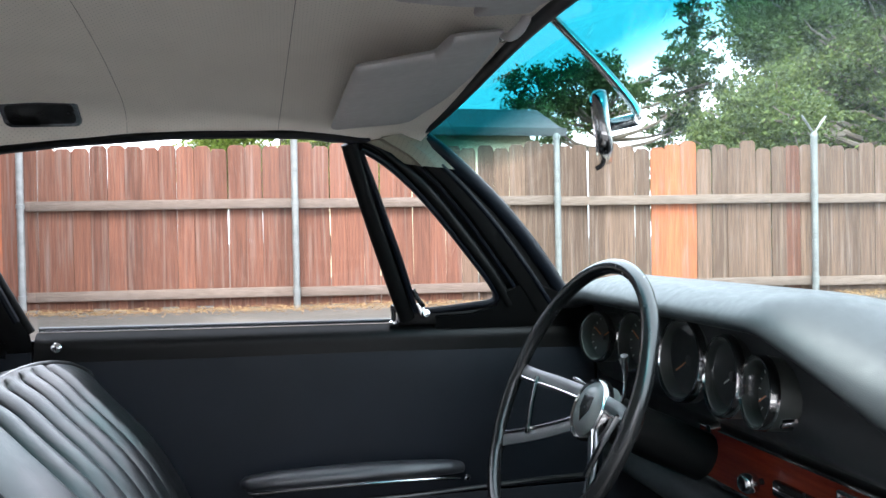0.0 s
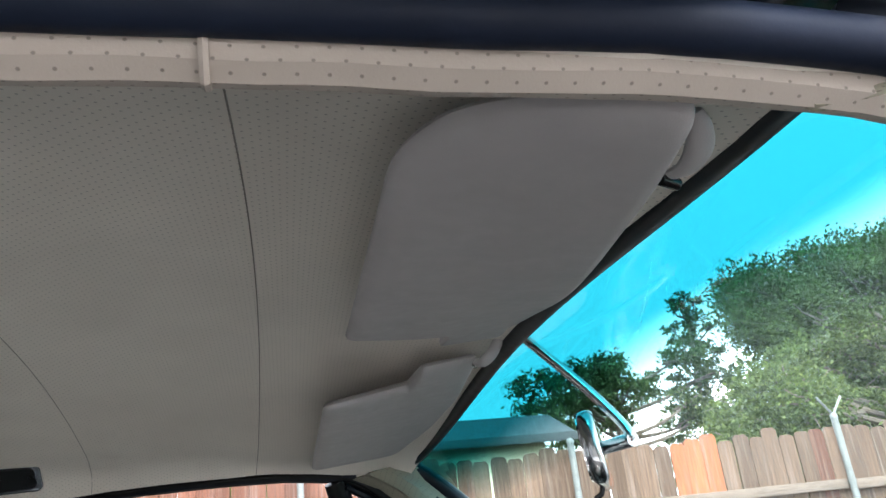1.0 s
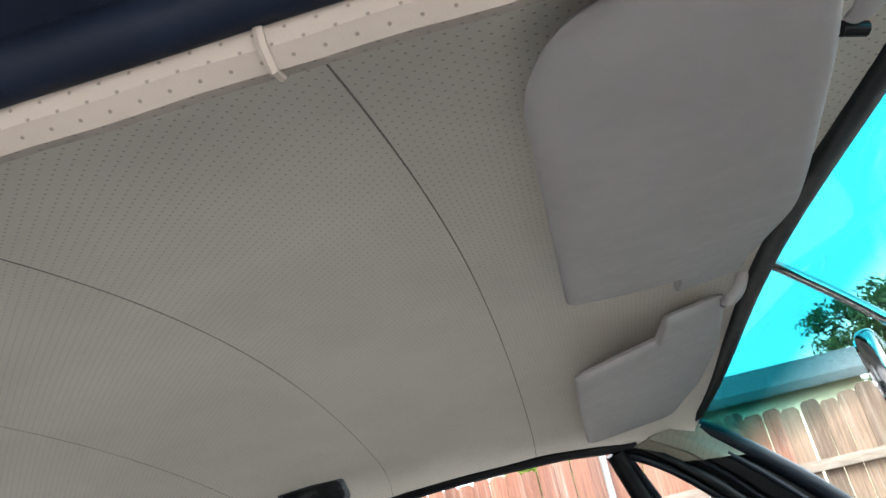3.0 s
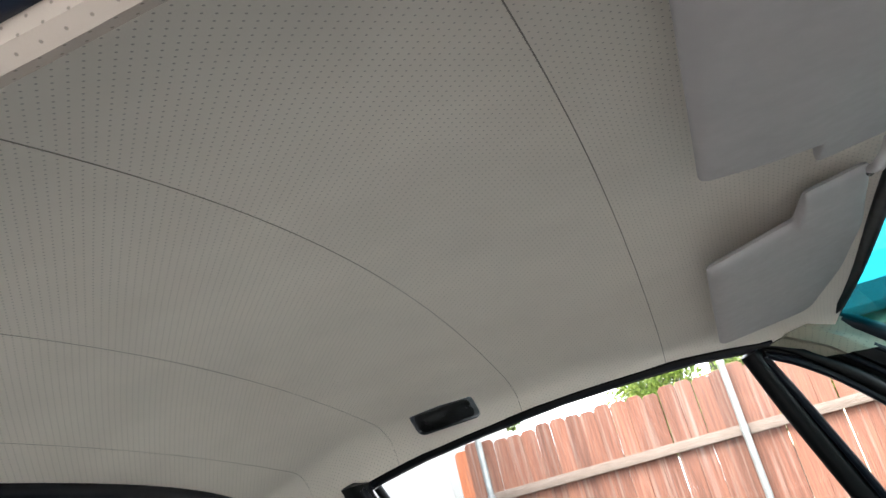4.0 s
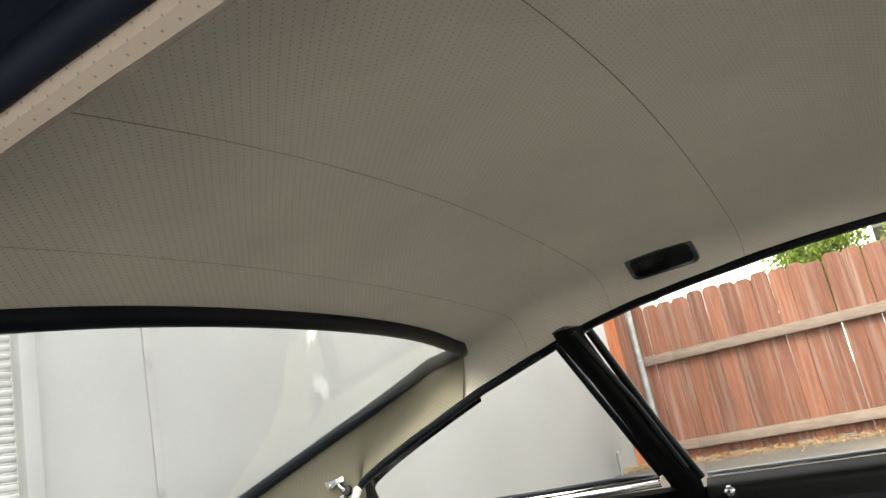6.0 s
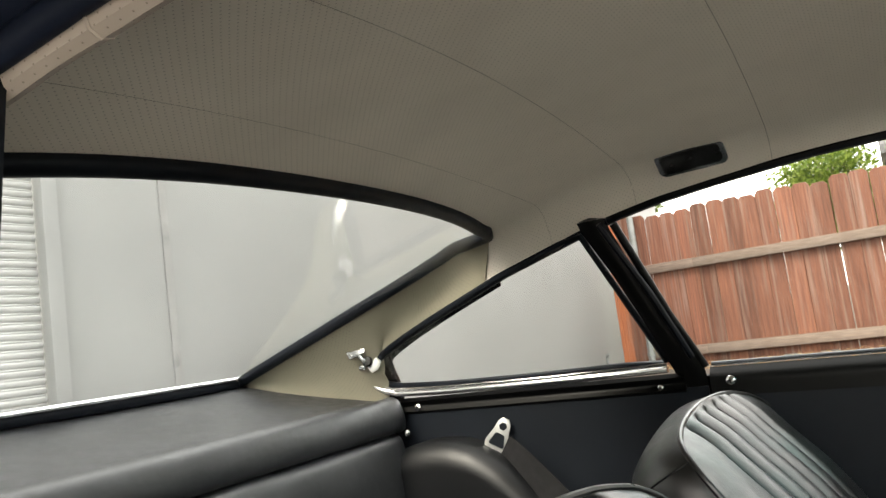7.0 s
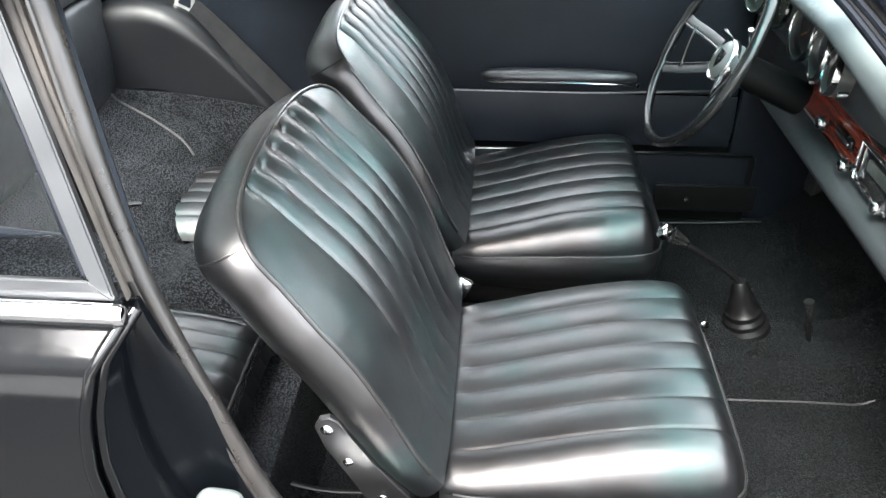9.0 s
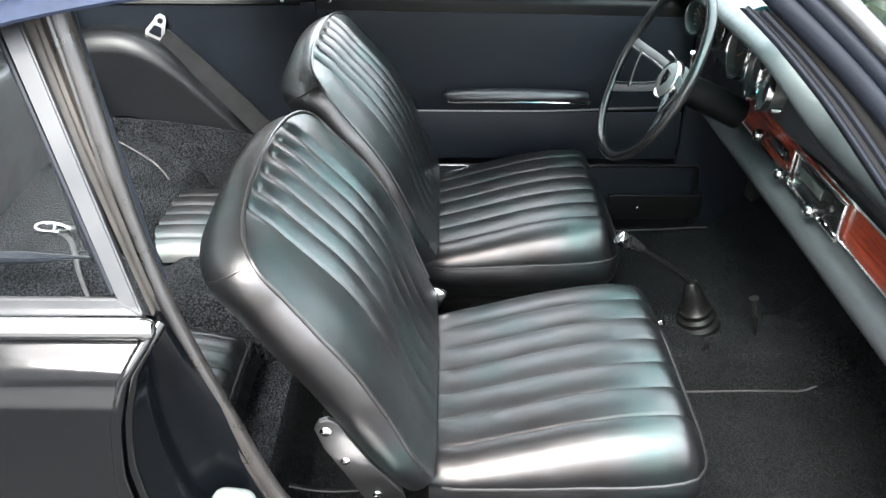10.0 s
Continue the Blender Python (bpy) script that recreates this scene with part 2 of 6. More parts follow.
DASH_WOOD = wood_mat("varnished_red_wood", (0.12, 0.015, 0.008), (0.25, 0.040, 0.016), 0.22, (4, 1, 14), 9, coat=0.5)
RED_BOARD = wood_mat("red_cedar_board", (0.074, 0.029, 0.017), (0.186, 0.075, 0.043), 0.85, (15, 15, 0.55), 5, 0.26)
# weathered wood, greyed further for the windscreen haze in front of it
GREY_BOARD = wood_mat("weathered_hazed_board", (0.062, 0.038, 0.025), (0.165, 0.104, 0.070), 0.9, (16, 16, 0.6), 5, 0.30)
NEW_BOARD = wood_mat("orange_new_board", (0.21, 0.060, 0.022), (0.40, 0.130, 0.052), 0.8, (14, 14, 0.9), 5, 0.1)
RAIL_WOOD = wood_mat("grey_rail_wood", (0.100, 0.074, 0.058), (0.19, 0.145, 0.116), 0.9, (0.8, 14, 14), 5, 0.12)
GALV = plain("galvanised_pipe", (0.19, 0.20, 0.193), 0.55, 0.3, vary=0.2, scale=14, bump_s=0.1)


# ---- helpers for building ----
def thing(name, label, category, group="", at=(0, 0, 0), kind=""):
    ob = new(name)
    ob.location = at
    ob.empty_display_size = 0.05
    return tagged(ob, label, category, group, kind)


def part(name, bm, mat, parent=None, label="", smooth=True):
    """One mesh object from a bmesh, under a thing or a part, in world coordinates of its build."""
    bmesh.ops.recalc_face_normals(bm, faces=bm.faces[:])
    me = bpy.data.meshes.new(name)
    bm.to_mesh(me)
    bm.free()
    me.materials.append(mat)
    if smooth:
        me.shade_smooth()
        me.set_sharp_from_angle(angle=radians(38))
    ob = new(name, me)
    if parent:
        ob.parent = parent
    if label:
        ob["label"] = label
    return ob


def surf(fn, nu, nv, wrap_u=False, wrap_v=False, uv=None):
    """A grid surface from fn(u, v), u and v in 0..1; uv gives texture places in metres."""
    bm = bmesh.new()
    du, dv = (nu if wrap_u else nu - 1), (nv if wrap_v else nv - 1)
    vs = [[bm.verts.new(fn(i / du, j / dv)) for j in range(nv)] for i in range(nu)]
    lay = bm.loops.layers.uv.new("UVMap") if uv else None
    for i in range(du):
        for j in range(dv):
            idx = ((i, j), ((i + 1) % nu, j), ((i + 1) % nu, (j + 1) % nv), (i, (j + 1) % nv))
            f = bm.faces.new([vs[a][b] for a, b in idx])
            if lay:
                for lp, (a, b) in zip(f.loops, ((i, j), (i + 1, j), (i + 1, j + 1), (i, j + 1))):
                    lp[lay].uv = uv(a / du, b / dv)
    return bm


def thick(bm, t):
    bmesh.ops.recalc_face_normals(bm, faces=bm.faces[:])
    bmesh.ops.solidify(bm, geom=bm.faces[:], thickness=t)
    return bm


def spline(pts, n, closed=False):
    """A smooth Catmull-Rom line through pts, n points a span."""
    pts = [Vector(p) for p in pts]
    out, k = [], len(pts)
    spans = k if closed else k - 1
    for i in range(spans):
        if closed:
            p0, p1, p2, p3 = pts[i - 1], pts[i], pts[(i + 1) % k], pts[(i + 2) % k]
        else:
            p0, p1, p2, p3 = pts[max(i - 1, 0)], pts[i], pts[i + 1], pts[min(i + 2, k - 1)]
        for s in range(n):
            t = s / n
            out.append(0.5 * ((2 * p1) + (p2 - p0) * t + (2 * p0 - 5 * p1 + 4 * p2 - p3) * t * t + (3 * p1 - p0 - 3 * p2 + p3) * t ** 3))
    if not closed:
        out.append(pts[-1])
    return out


def tube(pts, r, seg=10, closed=False, bm=None, flat=1.0, ref=None):
    """A pipe along pts; r a number or a function of 0..1; flat squashes it across ref."""
    bm = bm or bmesh.new()
    pts = [Vector(p) for p in pts]
    n, rings, prev = len(pts), [], None
    for i, p in enumerate(pts):
        a = pts[i - 1] if (i or closed) else pts[0]
        b = pts[(i + 1) % n] if (i < n - 1 or closed) else pts[-1]
        d = (b - a).normalized()
        if ref is not None:
            s = Vector(ref) - d * d.dot(Vector(ref))
        elif prev is None:
            s = d.orthogonal()
        else:
            s = prev - d * prev.dot(d)
        s.normalize()
        prev = s
        t = d.cross(s)
        rad = r(i / max(1, n - 1)) if callable(r) else r
        rings.append([bm.verts.new(p + s * (rad * math.cos(k * 2 * math.pi / seg)) * flat + t * (rad * math.sin(k * 2 * math.pi / seg))) for k in range(seg)])
    for i in range(n if closed else n - 1):
        for k in range(seg):
            bm.faces.new((rings[i][k], rings[i][(k + 1) % seg], rings[(i + 1) % n][(k + 1) % seg], rings[(i + 1) % n][k]))
    if not closed:
        bm.faces.new(rings[0][::-1])
        bm.faces.new(rings[-1])
    return bm


def box(c, s, bevel=0.0, m=None, bm=None, seg=2):
    """A bevelled block with centre c and sizes s, turned by m."""
    b = bmesh.new()
    bmesh.ops.create_cube(b, size=1.0)
    bmesh.ops.scale(b, vec=s, verts=b.verts[:])
    if bevel:
        bmesh.ops.bevel(b, geom=b.edges[:], offset=bevel, segments=seg, affect="EDGES", profile=0.5)
    mm = Matrix.Translation(c) @ (m if m else Matrix())
    b.transform(mm)
    if bm is None:
        return b
    tmp = bpy.data.meshes.new("tmp")
    b.to_mesh(tmp)
    bm.from_mesh(tmp)
    bpy.data.meshes.remove(tmp)
    b.free()
    return bm


def lathe(profile, seg=28, m=None, bm=None):
    """A turned shape: profile of (radius, height) about z, moved by m."""
    bm = bm or bmesh.new()
    m = m or Matrix()
    rings = []
    for r, h in profile:
        if r < 1e-6:
            rings.append([bm.verts.new(m @ Vector((0, 0, h)))])
        else:
            rings.append([bm.verts.new(m @ Vector((r * math.cos(k * 2 * math.pi / seg), r * math.sin(k * 2 * math.pi / seg), h))) for k in range(seg)])
    for a, b in zip(rings, rings[1:]):
        for k in range(seg):
            q = [a[k % len(a)], a[(k + 1) % len(a)], b[(k + 1) % len(b)], b[k % len(b)]]
            u = []
            for x in q:
                if x not in u:
                    u.append(x)
            if len(u) > 2:
                bm.faces.new(u)
    return bm


def plate(outline, depth, m=None, bevel=0.0, seg=2):
    """A flat outline of (a, b) drawn out by depth, with rounded rims, moved by m."""
    bm = bmesh.new()
    vs = [bm.verts.new((a, b, 0)) for a, b in outline]
    f = bm.faces.new(vs)
    r = bmesh.ops.extrude_face_region(bm, geom=[f])
    up = [v for v in r["geom"] if isinstance(v, bmesh.types.BMVert)]
    bmesh.ops.translate(bm, vec=(0, 0, depth), verts=up)
    if bevel:
        caps = [fc for fc in bm.faces if len(fc.verts) == len(outline)]
        es = list({e for fc in caps for e in fc.edges})
        bmesh.ops.bevel(bm, geom=es, offset=bevel, segments=seg, affect="EDGES", profile=0.5)
    if m:
        bm.transform(m)
    return bm


def rounded(w, h, r, n=5):
    """A rounded rectangle outline about 0."""
    out = []
    for cx, cy, a0 in ((w / 2 - r, h / 2 - r, 0), (-w / 2 + r, h / 2 - r, 90), (-w / 2 + r, -h / 2 + r, 180), (w / 2 - r, -h / 2 + r, 270)):
        for k in range(n + 1):
            a = radians(a0 + 90 * k / n)
            out.append((cx + r * math.cos(a), cy + r * math.sin(a)))
    return out


def soft_outline(pts, n=6):
    """An outline of (a, b, radius) corners with each corner rounded by its radius."""
    out = []
    for i, (a, b, r) in enumerate(pts):
        p = Vector((a, b))
        d0, d1 = Vector(pts[i - 1][:2]) - p, Vector(pts[(i + 1) % len(pts)][:2]) - p
        p0, p1 = p + d0.normalized() * min(r, d0.length * 0.49), p + d1.normalized() * min(r, d1.length * 0.49)
        out += [tuple(p0.lerp(p, k / n).lerp(p.lerp(p1, k / n), k / n)) for k in range(n + 1)]
    return out


def axes(o, x, y, z):
    """The pose with origin o whose axes are x, y, z."""
    m = Matrix((x, y, z)).transposed().to_4x4()
    m.translation = o
    return m


def facing(o, normal, up=(0, 0, 1)):
    """A pose at o with its z along normal and its y near up."""
    z = Vector(normal).normalized()
    x = Vector(up).cross(z).normalized()
    return axes(Vector(o), x, z.cross(x), z)


def lerp(a, b, t):
    return a + (b - a) * t


def table(rows):
    """A smooth-ish function through (x, y) rows, x rising."""
    xs, ys = [r[0] for r in rows], [r[1] for r in rows]
    return lambda x: float(np.interp(x, xs, ys))


def smooth(a, b, x):
    t = min(1, max(0, (x - a) / (b - a)))
    return t * t * (3 - 2 * t)


def screw(name, at, normal, r, parent, label="chrome cross-head screw"):
    bm = lathe([(0, 0.35 * r), (0.6 * r, 0.32 * r), (r, 0), (r, -0.4 * r), (0, -0.4 * r)], 14, facing(at, normal))
    ob = part(name, bm, CHROME, parent, label)
    m = facing(Vector(at) + Vector(normal).normalized() * 0.34 * r, normal)
    cross = box((0, 0, 0), (r * 1.1, r * 0.22, r * 0.12))
    box((0, 0, 0), (r * 0.22, r * 1.1, r * 0.12), bm=cross)
    cross.transform(m)
    part("slot", cross, PLASTIC, ob)
    return ob

# ---- the car's shell: x ahead, y to the driver's side, z up ----
RAIL_Z = table([(-0.95, 0.962), (-0.85, 1.003), (-0.77, 1.032), (-0.593, 1.092), (-0.415, 1.140), (-0.357, 1.155), (-0.265, 1.171), (-0.168, 1.182),
                (-0.017, 1.194), (0.1, 1.197), (0.194, 1.196), (0.258, 1.190), (0.32, 1.188), (0.38, 1.181), (0.42, 1.170), (0.46, 1.152), (0.52, 1.11)])
MID_Z = table([(-0.63, 1.178), (-0.545, 1.204), (-0.45, 1.238), (-0.38, 1.257), (-0.3, 1.273), (-0.2, 1.285), (-0.07, 1.294), (0.05, 1.294), (0.173, 1.289), (0.3, 1.275), (0.414, 1.252)])
DROP = table([(-0.63, 0.02), (-0.45, 0.028), (-0.3, 0.037), (-0.07, 0.053), (0.17, 0.055), (0.44, 0.046)])
ROOF_E = table([(-0.6, 0.515), (-0.3, 0.47), (0.44, 0.46)])


def side_y(z):
    """The slope of the side windows: half width at a height."""
    return 0.66 - (z - 0.875) * 0.4127


def liner(x, v):
    """The headliner: v from -1 at one roof rail to 1 at the other."""
    a, s = abs(v), (1 if v >= 0 else -1)
    ye, drop, mid = ROOF_E(x), DROP(x), MID_Z(x)
    ze = mid - drop
    if a <= 0.8:
        y = ye * a / 0.8
        return Vector((x, s * y, mid - drop * (y / ye) ** 2))
    t = (a - 0.8) / 0.2
    rz = RAIL_Z(x)
    ry = side_y(rz) - 0.004
    cy = ry - 0.012
    cz = ze - 2 * drop / ye * (cy - ye)
    y = (1 - t) ** 2 * ye + 2 * t * (1 - t) * cy + t * t * ry
    z = (1 - t) ** 2 * ze + 2 * t * (1 - t) * cz + t * t * rz
    tuck = 0.006 * math.exp(-((a - 0.93) / 0.05) ** 2) * sum(math.exp(-((x - c) / 0.035) ** 2) for c in (0.165, -0.075, -0.30))
    return Vector((x, s * (y + tuck), z + 0.5 * tuck))


def liner_x(s, v):
    yy = abs(v)
    front = 0.414 - 0.035 * yy ** 4
    rear = -0.545 - 0.085 * yy ** 4
    return lerp(front, rear, s)


def liner_arc(v):
    return 0.56 * v


car = thing("car", "black two-door coupe with beige headliner and black interior", "car")
part("headliner", thick(surf(lambda u, v: liner(liner_x(u, 2 * v - 1), 2 * v - 1), 64, 81,
     uv=lambda u, v: (liner_x(u, 2 * v - 1), liner_arc(2 * v - 1))), -0.004), HEADLINER, car, "beige perforated vinyl headliner with sewn cross seams")
# sewn cross seams
for seam_mid, seam_bend, seam_r in ((0.174, -0.012, 0.0005), (-0.064, -0.004, 0.0004), (-0.30, 0.008, 0.0003), (-0.47, 0.01, 0.0002)):
    pts = [liner(seam_mid + seam_bend * (k / 30 - 1) ** 2 - 0.012 * (k / 30 - 1), k / 30 - 1) - Vector((0, 0, 0.0002)) for k in range(61)]
    part("seam", tube(pts, seam_r, 6), STITCH, car)


def roof_skin(u, v):
    p = liner(liner_x(u, 2 * v - 1), (2 * v - 1))
    a = abs(2 * v - 1)
    return p + Vector((0.02 * (1 - 2 * u), (0.035 if v > 0.5 else -0.035) * a ** 3, 0.035 - 0.008 * a))


part("roof", thick(surf(roof_skin, 28, 33), -0.003), BLACK_PAINT, car)

# headliner-covered pillars between rear window and side windows, their backlit shade put into the colour
RW_SIDE = [(-0.615, 0.537, 1.178), (-0.70, 0.545, 1.148), (-0.82, 0.55, 1.107), (-0.96, 0.551, 1.061), (-1.12, 0.55, 1.007), (-1.29, 0.548, 0.950)]


def quarter_top(x):
    z = RAIL_Z(x)
    return Vector((x, side_y(z) - 0.004, z))


REAR_LOW = [quarter_top(-0.63), quarter_top(-0.77), quarter_top(-0.90), Vector((-0.958, 0.626, 0.945)), Vector((-0.95, 0.645, 0.865)), Vector((-1.10, 0.612, 0.895)), Vector((-1.29, 0.556, 0.930))]
for sgn in (1, -1):
    top = spline(RW_SIDE, 8)
    low = spline(REAR_LOW, 8)

    def pick(line, t):
        f = t * (len(line) - 1)
        i = min(int(f), len(line) - 2)
        return line[i].lerp(line[i + 1], f - i)

    def rear_pillar(u, v, sgn=sgn, top=top, low=low):
        p = pick(top, u ** 1.25).lerp(pick(low, u), v)
        bulge = 0.012 * math.sin(math.pi * v) * smooth(0.0, 0.2, u)
        vv = lerp(0.845, 1.0, v)
        join = liner(liner_x(1.0, vv), vv) - top[0].lerp(low[0], v)
        p = p + join * smooth(0.22, 0.0, u)
        return Vector((p.x, sgn * (p.y + bulge), p.z))
    part("rear_pillar_trim", thick(surf(rear_pillar, 40, 12, uv=lambda u, v: (0.75 * u, 0.16 * v)), 0.004), SHADED_LINER, car, "beige perforated trim beside the rear window")

    def rear_skin(u, v, sgn=sgn, top=top, low=low):
        p = pick(top, u).lerp(pick(low, u), v)
        return Vector((p.x, sgn * (p.y + 0.05 + 0.02 * v), p.z + 0.02 * (1 - v)))
    part("rear_pillar", thick(surf(rear_skin, 30, 6), 0.003), BLACK_PAINT, car)


# rear window
def rw_edge(k):
    """Top edge of the rear window opening, k from -1 to 1."""
    v = 0.845 * k
    return liner(liner_x(1.0, v), v)


def rear_glass(u, v):
    k = 2 * v - 1
    a = rw_edge(k) + Vector((-0.006, 0, -0.002))
    y = 0.535 * k
    b = Vector((-1.285 + 0.02 * (1 - k * k), y * 1.02, 0.953))
    p = a.lerp(b, u)
    p.z += 0.035 * math.sin(math.pi * u) * (1 - 0.6 * k * k)
    return p


rear_window = part("rear_window", thick(surf(rear_glass, 20, 24), 0.004), GLASS, car, "sloping rear window glass")
ring = [rw_edge(2 * k / 40 - 1) + Vector((-0.002, 0, -0.004)) for k in range(41)]
right_side = [Vector((p[0], p[1], p[2])) for p in spline(RW_SIDE, 6)]
seal_line = [Vector((p.x, -p.y, p.z)) for p in reversed(right_side[3:])] + ring[1:-1] + right_side[3:]
bottom = [rear_glass(1, k / 16) - Vector((0, 0, 0.004)) for k in range(16, -1, -1)]
seal_pts = spline(seal_line[::2] + bottom[1:-1:2], 2, True)
part("rear_seal", tube(seal_pts, 0.0128, 12, True), RUBBER, rear_window, "thick black rubber window seal")
part("rear_bright_trim", tube([p + Vector((0.012, 0, 0.012)) for p in bottom], 0.006, 8), CHROME, rear_window)

# parcel shelf, roll and rear bulkhead in black vinyl
def shelf(u, v):
    y = 0.655 * (2 * v - 1)
    x = lerp(-0.935, -1.29, u)
    yy = y * lerp(1.0, 0.86, u)
    return Vector((x, yy, lerp(0.868, 0.942, u) - 0.006 * math.sin(math.pi * u)))


part("parcel_shelf", thick(surf(shelf, 14, 24), 0.01), VINYL, car, "black vinyl parcel shelf under the rear window")

ROLL = [(-0.96, 0.862), (-0.945, 0.874), (-0.925, 0.879), (-0.905, 0.874), (-0.895, 0.858), (-0.890, 0.835), (-0.892, 0.815), (-0.902, 0.806), (-0.92, 0.803)]
BACK = [(-0.935, 0.806), (-0.912, 0.804), (-0.893, 0.797), (-0.884, 0.78), (-0.877, 0.74), (-0.872, 0.68), (-0.874, 0.61), (-0.880, 0.56), (-0.893, 0.53), (-0.905, 0.49), (-0.925, 0.46)]


def padded(rows, half, r_end, ripple):
    rows = spline([(x, 0, z) for x, z in rows], 4)

    def fn(u, v):
        p = rows[min(int(u * (len(rows) - 1) + 0.5), len(rows) - 1)]
        y = half * (2 * v - 1)
        edge = max(0.0, (abs(y) - (half - r_end)) / r_end)
        sink = r_end * 0.55 * edge ** 3
        w = ripple * noise.noise((y * 7, p.z * 9, 3))
        return Vector((p.x - sink + w, y, p.z))
    return surf(fn, len(rows), 70)


part("shelf_roll", padded(ROLL, 0.645, 0.03, 0.0015), VINYL, car, "rounded black vinyl roll along the shelf edge")
part("rear_bulkhead", padded(BACK, 0.64, 0.07, 0.003), VINYL, car, "padded black vinyl panel behind the rear seats")


# wheel arches, covered in vinyl
ARCH_TOP = table([(-0.905, 0.768), (-0.86, 0.782), (-0.80, 0.788), (-0.744, 0.783), (-0.69, 0.762), (-0.629, 0.718), (-0.559, 0.645), (-0.494, 0.570), (-0.44, 0.50), (-0.36, 0.38)])


def arch(sgn):
    def fn(u, v):
        x = lerp(-0.905, -0.37, u)
        top = 0.25 * sum(ARCH_TOP(x + d) for d in (-0.03, -0.01, 0.01, 0.03))
        if v < 0.3:
            y, z = lerp(0.66, 0.62, v / 0.3), top
        elif v < 0.7:
            a = (v - 0.3) / 0.4 * math.pi / 2
            y, z = 0.62 - 0.055 * math.sin(a), top - 0.055 * (1 - math.cos(a))
        else:
            t = (v - 0.7) / 0.3
            y, z = 0.565 - 0.012 * t, top - 0.055 - 0.16 * t
        edge = 0.012 * smooth(0.03, 0.0, u)
        return Vector((x, sgn * (y + edge), z - edge))
    return surf(fn, 44, 30)


for sgn in (1, -1):
    part("wheel_arch_cover", arch(sgn), SHADED_VINYL, car, "black vinyl over the wheel arch")


# floor, tunnel, footwells and sills
REAR_Z = table([(-0.95, 0.545), (-0.89, 0.528), (-0.80, 0.498), (-0.68, 0.455), (-0.60, 0.405), (-0.52, 0.33)])


def floor_z(x, y):
    hump = 0.085 + 0.055 * smooth(-0.24, -0.34, x)
    z = 0.19 + hump * smooth(0.115 + 0.02 * smooth(-0.24, -0.34, x), 0.075, abs(y)) + 0.32 * smooth(0.86, 1.16, x) + 0.10 * smooth(-0.18, -0.24, x)
    z += 0.004 * noise.noise((x * 6, y * 6, 1))
    return lerp(z, REAR_Z(x) + 0.06 * y, smooth(-0.50, -0.62, x))


def floor_sheet(x0, x1, nu):
    return surf(lambda u, v: Vector((lerp(x0, x1, u), lerp(-0.64, 0.64, v), floor_z(lerp(x0, x1, u), lerp(-0.64, 0.64, v)))), nu, 100)


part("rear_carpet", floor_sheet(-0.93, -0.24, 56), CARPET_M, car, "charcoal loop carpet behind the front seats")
part("floor_carpet", floor_sheet(-0.24, 1.16, 98), SHADED_CARPET, car, "black carpet over floor and tunnel, toned darker as shade")
part("underbody", box((0.1, 0, 0.14), (2.4, 1.36, 0.04), 0.005), FRAME_BLACK, car)
part("bulkhead_front", box((1.19, 0, 0.55), (0.04, 1.34, 0.62), 0.01), DOOR_VINYL, car)
for sgn in (1, -1):
    part("kick_panel", box((0.98, sgn * 0.652, 0.52), (0.46, 0.02, 0.70), 0.006), DOOR_VINYL, car)
part("carpet_binding", tube([(lerp(0.50, 0.90, k / 20), -0.108, floor_z(lerp(0.50, 0.90, k / 20), -0.108) + 0.002) for k in range(21)], 0.0024, 6), BINDING, car, "vinyl binding along the carpet edge")
bind = spline([(-0.890, 0.535, 0), (-0.850, 0.505, 0), (-0.76, 0.475, 0), (-0.672, 0.432, 0), (-0.635, 0.40, 0)], 8)
part("carpet_binding", tube([Vector((p.x, p.y, floor_z(p.x, p.y) + 0.006)) for p in bind], 0.003, 6), BINDING, car)
part("carpet_binding", tube([(x, 0.582 + 0.03 * (x - 0.57), floor_z(x, 0.582) + 0.012 + 0.004 * math.sin(9 * x)) for x in np.linspace(0.52, 0.86, 24)], 0.0024, 6), BINDING, car)
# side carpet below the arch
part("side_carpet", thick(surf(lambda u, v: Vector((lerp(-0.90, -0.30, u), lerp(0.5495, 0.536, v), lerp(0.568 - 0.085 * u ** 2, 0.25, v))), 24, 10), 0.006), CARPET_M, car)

for sgn in (1, -1):
    # sill box with scuff plate and bright strip
    part("sill", box((0.22, sgn * 0.668, 0.29), (1.20, 0.10, 0.2), 0.012), FRAME_BLACK, car)
    part("sill_strip", box((0.24, sgn * (0.606 if sgn > 0 else 0.632), 0.402), (1.12, 0.012, 0.007), 0.002), CHROME, car, "bright metal strip along the door sill")
part("sill_cover", box((0.22, 0.612, 0.31), (1.15, 0.012, 0.17), 0.004), DOOR_VINYL, car)

# side structure left: quarter panel inside, behind the door
def quarter_inner(u, v):
    x = lerp(-0.93, -0.262, u)
    return Vector((x, lerp(0.657, 0.648, v), lerp(0.845, 0.42, v)))


part("quarter_panel_trim", thick(surf(quarter_inner, 20, 14), 0.006), DOOR_VINYL, car, "flat black vinyl panel beside the rear seat")
part("quarter_cap", thick(surf(lambda u, v: Vector((lerp(-0.95, -0.30, u), 0.652 + 0.012 * math.sin(v * 3.1), lerp(0.872, 0.836, v))), 20, 8), 0.01), FRAME_BLACK, car)
screw("cap_screw", (-0.869, 0.645, 0.852), (0, -1, 0.15), 0.0075, car)
screw("cap_screw", (-0.345, 0.645, 0.850), (0, -1, 0.15), 0.005, car)
screw("trim_screw", (-0.895, 0.635, 0.80), (0.7, -0.7, 0), 0.007, car)


